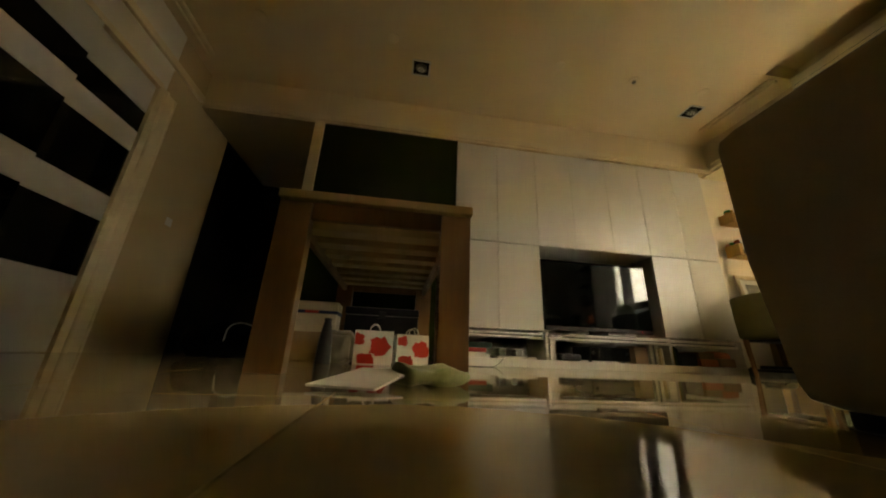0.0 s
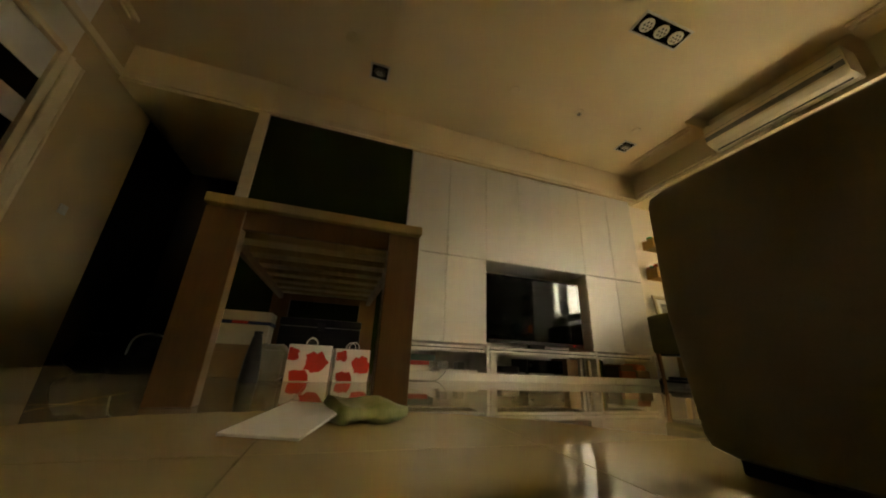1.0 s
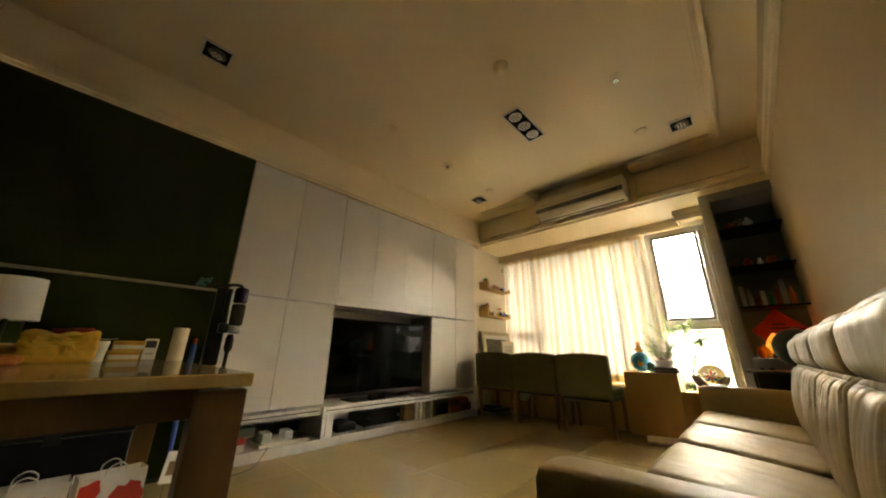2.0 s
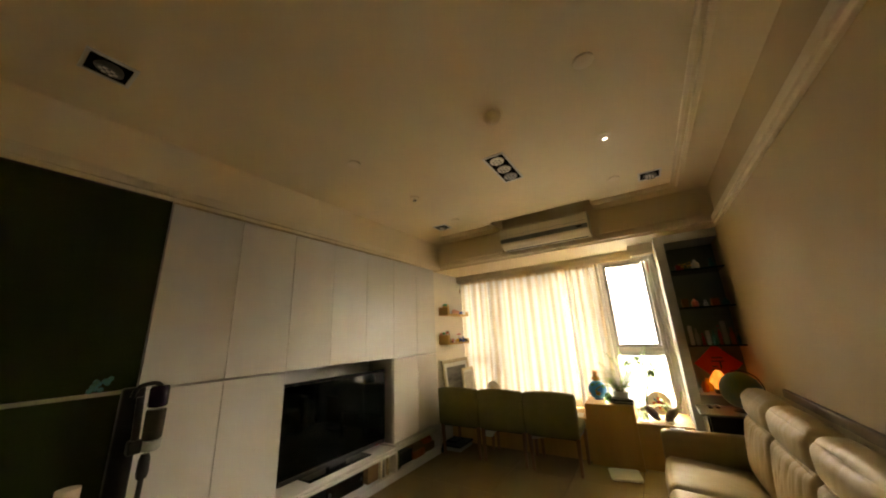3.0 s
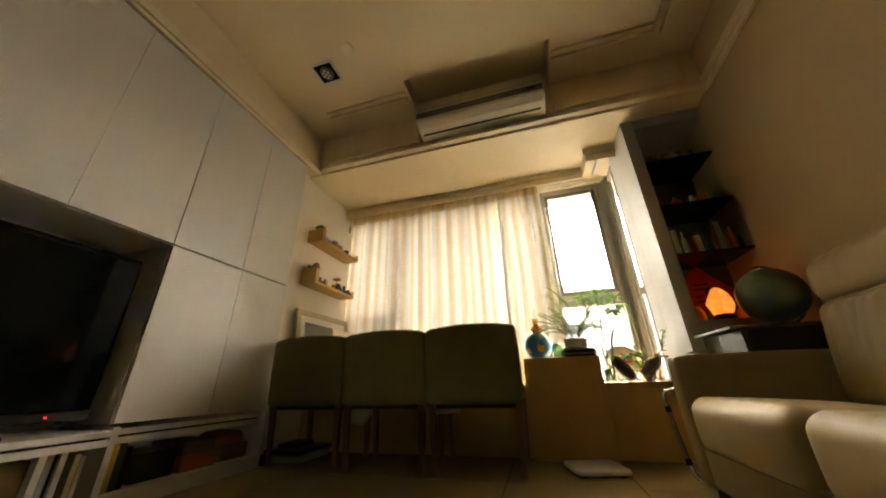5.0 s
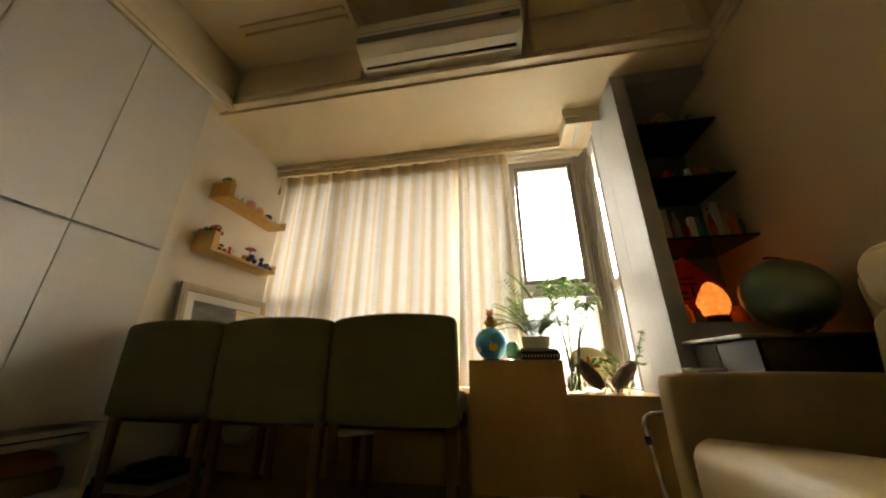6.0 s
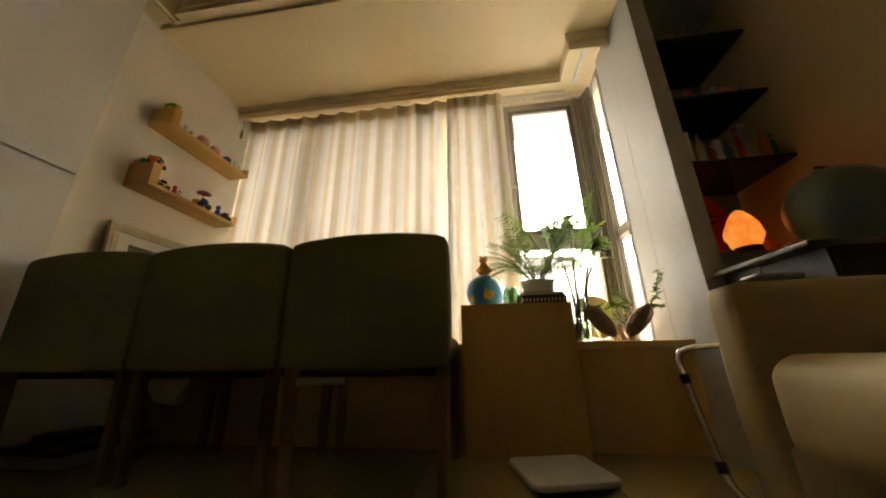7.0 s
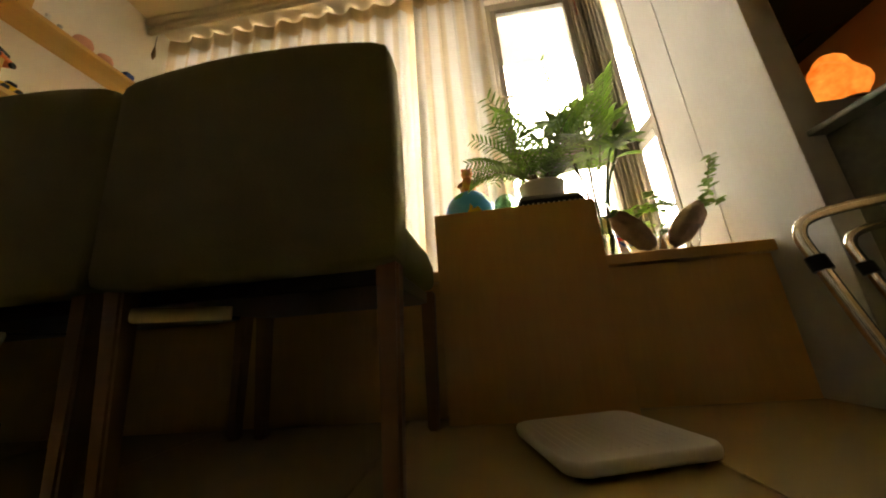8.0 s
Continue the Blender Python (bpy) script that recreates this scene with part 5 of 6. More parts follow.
def strip_leaf(bm, base, d, length, width, droop=0.4, seg=5, up=Vector((0, 0, 1))):
    """One narrow leaf: a bent blade with a folded middle."""
    d = Vector(d).normalized()
    side = d.cross(up)
    side = side.normalized() if side.length > 1e-4 else Vector((1, 0, 0))
    rows = []
    p = Vector(base)
    for k in range(seg + 1):
        t = k / seg
        w = width * math.sin(math.pi * min(1, 0.12 + 0.88 * t)) ** 0.8 * 0.5
        n = side.cross(d).normalized()
        rows.append((bm.verts.new(p - side * w), bm.verts.new(p - n * w * 0.25), bm.verts.new(p + side * w)))
        d = (d + Vector((0, 0, -droop / seg))).normalized()
        p = p + d * (length / seg)
    for a, b in zip(rows, rows[1:]):
        bm.faces.new((a[0], a[1], b[1], b[0]))
        bm.faces.new((a[1], a[2], b[2], b[1]))


def frond(leaf_bm, stem_bm, base, d, length, droop, n=11, leaf_len=0.07, leaf_w=0.011):
    """A palm frond: an arching stalk with leaflets in pairs."""
    d = Vector(d).normalized()
    pts, dirs = [Vector(base)], [d]
    steps = n + 3
    for k in range(steps):
        d = (d + Vector((0, 0, -droop / steps))).normalized()
        pts.append(pts[-1] + d * length / steps)
        dirs.append(d)
    tube(pts, 0.0022, 5, stem_bm, radii=[0.0028 * (1 - 0.7 * k / steps) for k in range(steps + 1)])
    for k in range(3, steps + 1):
        t = (k - 3) / n
        ll = leaf_len * (0.55 + 0.9 * math.sin(math.pi * (0.2 + 0.7 * t)) * 0.6)
        side = dirs[k].cross(Vector((0, 0, 1)))
        side = side.normalized() if side.length > 1e-3 else Vector((1, 0, 0))
        for s in (-1, 1):
            strip_leaf(leaf_bm, pts[k], side * s + dirs[k] * 0.5 + Vector((0, 0, 0.1 * random.random())), ll, leaf_w, 0.35)


random.seed(21)
tray = thing("woven_tray", (5.62, 2.464, 0.6285), "black woven tray with pale stitches under the flower pot", "tray")
part("body", box(5.54, 5.72, 2.352, 2.576, 0.6287, 0.682, 0.018, 3), M_black, tray)
for k in range(12):
    y = 2.368 + k * 0.0175
    part("stitch", box(5.5375, 5.5405, y, y + 0.007, 0.645, 0.66, 0.001), M_paper, tray, "pale stitch")
part("cloth", pillow(5.55, 5.71, 2.36, 2.57, 0.672, 0.695, 0.004, 0.008, 8, 0.01), C_grey2, tray, "crumpled pale cloth")
pp = thing("potted_palm", (5.62, 2.473, 0.69), "small potted palm in a white oval pot", "plant", "window plants")
bm = lathe([(0.066, 0.0), (0.074, 0.01), (0.080, 0.06), (0.084, 0.064), (0.078, 0.066), (0.072, 0.055), (0.0, 0.05)], (0, 0, 0), 28, closed=False)
part("pot", moved(bm, Matrix.Translation((5.62, 2.473, 0.696)) @ Matrix.Diagonal((0.8, 1.05, 1, 1))), M_white, pp, "white oval pot")
part("soil", moved(lathe([(0.07, 0.0), (0.0, 0.004)], seg=20), Matrix.Translation((5.62, 2.473, 0.752)) @ Matrix.Diagonal((0.8, 1.05, 1, 1))), M_soil, pp)
lb, sb = bmesh.new(), bmesh.new()
for k in range(32):
    a = 2 * math.pi * k / 32 + random.uniform(-0.2, 0.2)
    tilt = random.uniform(0.25, 0.95)
    frond(lb, sb, (5.62 + 0.02 * math.cos(a), 2.473 + 0.03 * math.sin(a), 0.75), (math.cos(a) * tilt * 0.8, math.sin(a) * tilt, 1.25), 0.44 - 0.22 * tilt + random.uniform(-0.05, 0.03), random.uniform(1.0, 2.1), 15, 0.066, 0.0085)
tagged(part("foliage", lb, M_leaf, pp), kind="stuff")
tagged(part("twig", sb, M_stem, pp), kind="stuff")

# ---- bamboo in a bottle ----
bo = thing("bamboo_bottle", (5.66, 2.275, 0.4525), "lucky bamboo stalks in a clear ribbed bottle", "plant", "window plants")
prof = [(0.040, 0.0), (0.044, 0.006)]
for k in range(7):
    prof += [(0.044, 0.02 + k * 0.022), (0.039, 0.031 + k * 0.022)]
prof += [(0.043, 0.18), (0.036, 0.215), (0.030, 0.235)]
part("bottle", lathe(prof + [(r - 0.0025, z) for r, z in reversed(prof[1:])] + [(0.0, 0.008)], (5.66, 2.275, 0.4528), 22, closed=False), M_glass, bo, "clear ribbed bottle")
part("water", lathe([(0.0, 0.009), (0.036, 0.01), (0.036, 0.09), (0.0, 0.09)], (5.66, 2.275, 0.4528), 18, closed=False), colour("greenish water", (0.55, 0.65, 0.30), 0.05, trans=0.9, bump=0.0, ior=1.33), bo)
lb, sb = bmesh.new(), bmesh.new()
M_bamboo = colour("green bamboo stalk", (0.10, 0.15, 0.035), 0.4)
stalks = [((5.655, 2.285, 0.47), (5.655, 2.30, 0.72), (5.67, 2.345, 0.98), (5.70, 2.36, 1.08)),
          ((5.665, 2.27, 0.47), (5.67, 2.27, 0.74), (5.69, 2.255, 1.0), (5.70, 2.25, 1.13)),
          ((5.66, 2.262, 0.47), (5.67, 2.225, 0.72), (5.70, 2.165, 0.90), (5.73, 2.12, 0.97)),
          ((5.66, 2.262, 0.47), (5.67, 2.21, 0.75), (5.70, 2.14, 0.90), (5.71, 2.13, 1.06))]
for st in stalks:
    pts = smooth_path(st, 7)
    part("stalk", tube(pts, 0.006, 8, None, radii=[0.0062 + (0.0016 if k % 5 == 0 else 0) - 0.003 * k / len(pts) for k in range(len(pts))]), M_bamboo, bo)
    for q in (0.66, 0.76, 0.84, 0.90, 0.96, 1.0):
        c = pts[int(q * (len(pts) - 1))]
        for k in range(9 if q > 0.8 else 2):
            a = random.uniform(0, 2 * math.pi)
            strip_leaf(lb, c, (math.cos(a), math.sin(a), random.uniform(0.1, 0.8)), random.uniform(0.07, 0.14), random.uniform(0.018, 0.030), random.uniform(0.5, 1.2), 6)
tagged(part("foliage", lb, M_leaf, bo), kind="stuff")

# tall palm fronds that rise beside the bamboo
tp = thing("palm_sprig", (5.60, 2.32, 0.4525), "tall young palm sprig in a small clear glass", "plant", "window plants")
part("glass", lathe([(0.028, 0), (0.032, 0.09), (0.030, 0.09), (0.026, 0.006), (0.0, 0.005)], (5.60, 2.32, 0.4527), 20, closed=False), M_glass, tp)
lb, sb = bmesh.new(), bmesh.new()
for tip, dr in (((0.03, -0.17, 1.0), 0.55), ((0.04, -0.08, 1.0), 1.5), ((-0.02, 0.06, 1.0), 1.2), ((0.05, 0.12, 1.0), 1.8)):
    frond(lb, sb, (5.60, 2.32, 0.46), tip, 0.79, dr, 26, 0.085, 0.012)
# the lower stalk carries no leaflets
low = [f for f in lb.faces if f.calc_center_median().z < 0.92]
bmesh.ops.delete(lb, geom=low, context='FACES')
tagged(part("foliage", lb, M_leaf, tp), kind="stuff")
tagged(part("twig", sb, M_stem, tp), kind="stuff")

# ---- plate, sweet potatoes in cups, small pot ----
pl = thing("souvenir_plate", (5.93, 2.12, 0.4525), "round souvenir plate with red and blue bars on a stand", "plate")
m = Matrix.Translation((5.93, 2.12, 0.595)) @ pose(0, 0, 0, 0, -78, 0)
part("disc", moved(lathe([(0.0, 0.0), (0.07, 0.0), (0.125, 0.014), (0.128, 0.018), (0.12, 0.017), (0.07, 0.006), (0.0, 0.006)], seg=36, closed=False), m), C_cream, pl)
for w, hh, rz, mm in ((0.13, 0.018, 0, M_red), (0.018, 0.13, 0, M_red), (0.13, 0.012, 45, M_blueplastic), (0.13, 0.012, -45, M_blueplastic)):
    part("painted_bar", moved(turned(box(-w / 2, w / 2, -hh / 2, hh / 2, 0.0065 + (0.001 if mm is M_red and w > hh else 0), 0.0085 + (0.0012 if mm is M_red else 0)), (0, 0, 0), rz=rz), m), mm, pl, "painted coloured bar")
part("stand", tube([(5.90, 2.07, 0.455), (5.955, 2.07, 0.53), (5.985, 2.07, 0.455)], 0.004, 6, tube([(5.90, 2.17, 0.455), (5.955, 2.17, 0.53), (5.985, 2.17, 0.455)], 0.004, 6)), M_black, pl)


def potato_cup(x, y, tilt, seedn, label):
    p = thing("potato_cup", (x, y, 0.4525), label, "plant", "window plants")
    prof = [(0.034, 0.0), (0.048, 0.03), (0.058, 0.078)]
    part("cup", lathe(prof + [(r - 0.002, z) for r, z in reversed(prof)] + [(0.0, 0.004)], (x, y, 0.4528), 22, closed=False), M_glass, p, "clear plastic cup")
    bm = bmesh.new()
    bmesh.ops.create_icosphere(bm, subdivisions=4, radius=1.0)
    for v in bm.verts:
        k = 1 + 0.12 * noise.noise(v.co * 2.2 + Vector((seedn, 0, 0))) + 0.03 * noise.noise(v.co * 9)
        v.co = Vector((v.co.x * 0.040, v.co.y * 0.041, v.co.z * 0.094)) * k
    part("sweet_potato", moved(bm, Matrix.Translation((x, y - 0.028 * math.copysign(1, tilt), 0.55)) @ pose(0, 0, 0, tilt, 0, 0)), M_tuber, p, "brown sweet potato")
    return p


p1 = potato_cup(5.62, 2.165, -38, 1.0, "sprouting sweet potato in a clear plastic cup")
p2 = potato_cup(5.61, 2.045, 42, 5.0, "long sweet potato with trailing vines in a clear cup")
for owner, vines in ((p1, [((5.62, 2.18, 0.60), (5.62, 2.23, 0.62), (5.60, 2.27, 0.60)), ((5.62, 2.17, 0.60), (5.62, 2.12, 0.625), (5.61, 2.05, 0.63))]),
                     (p2, [((5.61, 2.00, 0.60), (5.60, 1.96, 0.615), (5.56, 1.92, 0.60)), ((5.61, 1.97, 0.61), (5.60, 1.925, 0.66), (5.59, 1.915, 0.72), (5.59, 1.89, 0.785)), ((5.61, 2.05, 0.60), (5.63, 2.13, 0.64), (5.63, 2.22, 0.61)), ((5.61, 2.03, 0.61), (5.63, 2.08, 0.67), (5.64, 2.10, 0.69))])):
    lb, sb = bmesh.new(), bmesh.new()
    for v in vines:
        pts = smooth_path(v, 8)
        tube(pts, 0.0022, 5, sb)
        for c in [q for q in pts[2:] for _ in (0, 1)]:
            a = random.uniform(0, 6.28)
            strip_leaf(lb, c, (math.cos(a), math.sin(a), random.uniform(-0.1, 0.8)), random.uniform(0.022, 0.038), 0.018, 0.6, 4)
    part("vine", sb, M_stem, owner)
    tagged(part("foliage", lb, M_leaf, owner), kind="stuff")
lb, sb = bmesh.new(), bmesh.new()
bu = thing("leafy_sprig", (5.72, 2.08, 0.4525), "bushy bright green sprig in a small brown pot", "plant", "window plants")
part("pot", lathe([(0.03, 0), (0.042, 0.07), (0.044, 0.075), (0.0, 0.07)], (5.74, 2.03, 0.4527), 20, closed=False), C_brown, bu)
for k in range(60):
    a, rr = random.uniform(0, 6.28), random.uniform(0.01, 0.075)
    strip_leaf(lb, (5.74 + rr * math.cos(a) * 0.5, 2.04 + rr * math.sin(a), 0.53 + random.uniform(0, 0.09)), (math.cos(a), math.sin(a), 0.5), random.uniform(0.025, 0.045), 0.022, 0.7, 4)
for k in range(8):
    a = k * 0.8
    tube([(5.74, 2.03, 0.52), (5.74 + 0.03 * math.cos(a), 2.04 + 0.05 * math.sin(a), 0.60)], 0.002, 5, sb)
tagged(part("foliage", lb, M_leaf, bu), kind="stuff")
tagged(part("twig", sb, M_stem, bu), kind="stuff")

# ---- bathroom scale and folding frame on the floor ----
bs = thing("bathroom_scale", (5.245, 2.53, 0), "flat white bathroom scale on the tile floor", "scale")
m = Matrix.Translation((5.245, 2.53, 0)) @ pose(0, 0, 0, 0, 0, 13)
bm = bmesh.new()
ring = []
for sx, sy, a0 in ((1, 1, 0), (-1, 1, 90), (-1, -1, 180), (1, -1, 270)):
    for k in range(7):
        a = radians(a0 + 15 * k)
        ring.append((sx * 0.103 + 0.036 * math.cos(a), sy * 0.109 + 0.036 * math.sin(a)))
levels = [(0.94, 0.010), (0.985, 0.013), (1.0, 0.020), (1.0, 0.028), (0.985, 0.0325), (0.96, 0.034)]
rows = [[bm.verts.new((x * f, y * f, z)) for x, y in ring] for f, z in levels]
for a, b in zip(rows, rows[1:]):
    for k in range(28):
        bm.faces.new((a[k], a[(k + 1) % 28], b[(k + 1) % 28], b[k]))
bm.faces.new(rows[0][::-1])
bm.faces.new(rows[-1])
part("platform", moved(bm, m), M_white, bs)
for k in range(14):
    y = -0.115 + k * 0.0177
    part("ridge", moved(box(-0.10, 0.10, y, y + 0.006, 0.0335, 0.0352, 0.0006, 1), m), M_white, bs)
for dx in (-0.10, 0.10):
    for dy in (-0.105, 0.105):
        part("foot", moved(lathe([(0.014, 0.0), (0.014, 0.012)], (dx, dy, 0), 12), m), M_black, bs)
ff = thing("folding_stool", (5.12, 2.0, 0), "folded chrome tube stool leaning by the sofa", "stool")
for dy, dx in ((0.0, 0.0), (-0.26, 0.17)):
    a = [(4.99 + dx, 2.07 + dy, 0.012), (5.03 + dx, 2.105 + dy, 0.03), (5.082 + dx, 2.116 + dy, 0.091), (5.144 + dx, 2.124 + dy, 0.318), (5.157 + dx, 2.122 + dy, 0.385), (5.148 + dx, 2.09 + dy, 0.412), (5.12 + dx, 2.009 + dy, 0.422), (5.10 + dx, 1.93 + dy, 0.424)]
    part("tube", tube(smooth_path(a, 6), 0.0105, 10), M_chrome, ff, "chrome tube")
    for c, d in (((5.144 + dx, 2.124 + dy, 0.318), (0.013, 0.002, 0.06)), ((5.082 + dx, 2.116 + dy, 0.091), (0.02, 0.0, 0.07))):
        d = Vector(d).normalized() * 0.014
        part("clamp", tube([Vector(c) - d, Vector(c) + d], 0.015, 10), M_black, ff, "black plastic clamp")
part("cross_bar", tube([(5.12, 2.0, 0.424), (5.28, 1.80, 0.424)], 0.009, 10), M_chrome, ff)
dv = thing("floor_device", (5.33, 4.55, 0), "flat black and grey device on the floor behind the chairs", "device")
part("base", box(5.15, 5.50, 4.42, 4.70, 0.0, 0.045, 0.01), C_grey2, dv)
part("top_plate", box(5.14, 5.51, 4.41, 4.71, 0.0455, 0.075, 0.01), M_black, dv)
part("upper_block", box(5.2, 5.4, 4.5, 4.66, 0.0755, 0.11, 0.01), M_black, dv)
cbl = thing("floor_cable", (5.1, 4.66, 0), "black cable drooping down the wall to the floor", "cable")
part("wire", tube(smooth_path([(5.16, 4.752, 0.36), (5.10, 4.70, 0.30), (5.07, 4.68, 0.10), (5.12, 4.66, 0.006), (5.2, 4.72, 0.006)], 6), 0.003, 6), M_black, cbl)
part("plug", box(5.055, 5.095, 4.63, 4.68, 0.0, 0.09, 0.008), M_black, cbl)
bm = pillow(5.10, 5.16, 3.88, 4.08, 0.245, 0.3375, 0.003, 0.014, 12, 0.01)
for v in bm.verts:
    f = 0.35 + 0.65 * min(1.0, max(0.0, (v.co.z - 0.24) / 0.08))
    v.co.y = 3.97 + (v.co.y - 3.97) * f
solid("plastic_bag", bm, colour("milky green film", (0.74, 0.78, 0.64), 0.3, trans=0.0, bump=0.0), "crumpled milky plastic bag hanging under a chair seat", "bag")
solid("card_tube", tube([(5.03, 3.40, 0.323), (5.12, 3.27, 0.323)], 0.0145, 14), C_cream, "short cream tube tucked under a chair seat", "tube")
stack_box("sofa_pad", 4.835, 4.895, 1.95, 2.06, 0.5805, 0.590, C_grey2, "small grey control pad on the sofa arm", "pad")
cb2 = thing("bench_cable", (2.1, 4.5, 0), "thin dark cable trailing from the bench over the floor", "cable")
part("wire", tube(smooth_path([(2.35, 4.64, 0.085), (2.30, 4.60, 0.04), (2.2, 4.5, 0.004), (2.02, 4.46, 0.004), (1.9, 4.54, 0.004)], 6), 0.003, 6), C_grey, cb2)

# ---- by the table: vacuum, table-top things ----
vc = thing("stick_vacuum", (1.90, 4.56, 0.0), "cordless stick vacuum with a clear bin on a black dock", "vacuum cleaner")
part("dock", box(1.785, 1.885, 4.60, 4.655, 0.70, 1.27, 0.012), M_black, vc)
part("handle", tube(smooth_path([(1.82, 4.57, 1.22), (1.83, 4.53, 1.275), (1.90, 4.52, 1.288), (1.935, 4.52, 1.26)], 5), 0.012, 10), M_black, vc)
part("motor", lathe([(0.038, 0.0), (0.046, 0.01), (0.046, 0.10), (0.040, 0.115), (0.0, 0.12)], (1.93, 4.54, 1.155), 24), colour("purple cyclone plastic", (0.030, 0.014, 0.042), 0.25), vc, "purple cyclone head")
part("bin", lathe([(0.034, 0.0), (0.045, 0.01), (0.047, 0.15), (0.042, 0.16)], (1.93, 4.54, 0.985), 24), colour("smoky bin plastic", (0.10, 0.085, 0.06), 0.12, trans=0.25, bump=0.0), vc, "smoky clear bin")
part("bin_base", lathe([(0.032, 0.0), (0.046, 0.012), (0.046, 0.05)], (1.93, 4.54, 0.93), 24), C_grey2, vc)
part("grip", tube([(1.85, 4.55, 1.22), (1.86, 4.55, 1.0)], 0.018, 10), M_black, vc)
part("battery", box(1.83, 1.89, 4.52, 4.58, 0.93, 1.0, 0.01), M_black, vc)
part("nozzle", lathe([(0.022, 0.0), (0.028, 0.03), (0.026, 0.09), (0.018, 0.12)], (1.915, 4.54, 0.80), 16), M_black, vc)
part("tube", tube([(1.915, 4.54, 0.81), (1.905, 4.56, 0.10)], 0.013, 10), M_black, vc)
part("floor_head", box(1.845, 1.965, 4.48, 4.60, 0.0, 0.09, 0.015), M_black, vc)
orn = thing("wall_ornament", (1.70, 4.645, 1.262), "small teal and green leafy ornament on the glass joint", "ornament")
bm = None
for k in range(9):
    bm = ball((1.655 + 0.022 * (k % 4) + 0.01 * (k // 4), 4.640, 1.275 + 0.022 * (k // 3) + 0.01 * (k % 2)), 0.014, (1, 0.5, 1.1), 1, bm=bm)
tagged(part("foliage", bm, colour("teal enamel", (0.02, 0.16, 0.15), 0.4, second=(0.03, 0.10, 0.03), scale=30), orn), kind="stuff")

ZT = 0.7485
LX = 0.885
tl = thing("table_lamp", (LX, 4.50, ZT), "white shaded table lamp on a dark foot", "lamp")
part("foot", lathe([(0.07, 0.0), (0.07, 0.012), (0.015, 0.025), (0.01, 0.22)], (LX, 4.50, ZT), 24), M_dark, tl)
part("shade", lathe([(0.115, 0.20), (0.095, 0.42), (0.093, 0.42), (0.113, 0.20)], (LX, 4.50, ZT), 32, closed=False), M_paper, tl, "white fabric shade")
part("pull_chain", tube([(LX + 0.07, 4.46, ZT + 0.20), (LX + 0.07, 4.46, ZT + 0.13)], 0.002, 5), M_chrome, tl)
def crumpled(x0, x1, y0, y1, z0, z1, seed, deep):
    """A half-empty film bag: sharp dents and a torn, uneven upper edge."""
    bm = pillow(x0, x1, y0, y1, z0, z1, 0.004, 0.0, 26, 0.018, seed)
    mid = Vector(((x0 + x1) / 2, (y0 + y1) / 2, 0))
    for v in bm.verts:
        t = (v.co.z - z0) / (z1 - z0)
        q = v.co * 17 + Vector((seed, 0, 0))
        dent = abs(noise.noise(q)) + 0.5 * abs(noise.noise(q * 2.3))
        out = Vector((v.co.x - mid.x, v.co.y - mid.y, 0))
        v.co -= out.normalized() * deep * dent * min(1.0, t * 3)
        v.co.z -= deep * 1.5 * max(0.0, t - 0.4) * (1 + noise.noise(Vector((v.co.x * 14, v.co.y * 14, seed))))
    return bm


tb = thing("snack_bag", (1.12, 4.02, ZT), "crumpled yellow snack bag with a red top on the table", "bag")
part("sack", crumpled(1.00, 1.25, 4.02, 4.20, ZT + 0.001, ZT + 0.165, 4.0, 0.032), C_yellow, tb)
part("red_flap", turned(crumpled(1.08, 1.22, 4.10, 4.22, ZT + 0.135, ZT + 0.165, 8.0, 0.008), (1.15, 4.16, ZT + 0.14), ry=-5), C_red, tb, "red printed flap")
yb = thing("snack_bag", (0.98, 4.14, ZT), "flattened amber snack bag on the table", "bag")
part("sack", crumpled(0.90, 1.08, 4.06, 4.26, ZT + 0.001, ZT + 0.10, 11.0, 0.026), colour("amber film", (0.58, 0.27, 0.04), 0.35), yb)
solid("plastic_wrap", crumpled(0.84, 1.05, 3.78, 3.92, ZT + 0.001, ZT + 0.05, 2.0, 0.016), C_orange, "crumpled orange wrapper on the table", "wrapper")
solid("paper_cup", lathe([(0.026, 0.0), (0.036, 0.10), (0.038, 0.103), (0.033, 0.10), (0.0, 0.012)], (1.255, 4.22, ZT), 22, closed=False), M_paper, "white paper cup beside the snack bag", "cup")
for k, (z0, z1) in enumerate(((0.0, 0.054), (0.0545, 0.108))):
    dx = 0.010 * k
    tx = thing("tea_carton", (1.365 + dx, 4.38, ZT + z0), "yellow and white printed carton in a stack of two", "box", "tea cartons on the table")
    part("carton", box(1.295 + dx, 1.430 + dx, 4.32, 4.44, ZT + z0, ZT + z1, 0.003), C_yellow, tx)
    part("white_band", box(1.300 + dx, 1.425 + dx, 4.3175, 4.3195, ZT + z0 + 0.008, ZT + z0 + 0.030), M_paper, tx, "white printed band")
    part("red_band", box(1.300 + dx, 1.425 + dx, 4.3178, 4.3195, ZT + z0 + 0.036, ZT + z0 + 0.041), C_orange, tx, "thin orange band")
stack_box("carton", 1.17, 1.285, 4.30, 4.42, ZT, ZT + 0.10, M_paper, "white carton beside the yellow ones", "box")
solid("paper_sheet", turned(box(1.20, 1.32, 4.25, 4.40, ZT + 0.112, ZT + 0.1132), (1.26, 4.32, ZT + 0.11), ry=-4), M_paper, "loose white sheet lying on the cartons", "paper")
ck = thing("digital_clock", (1.475, 4.42, ZT), "white digital clock with a grey display", "clock")
part("case", turned(box(1.442, 1.508, 4.41, 4.432, ZT, ZT + 0.125, 0.007), (1.475, 4.42, ZT), rx=-5), M_white, ck)
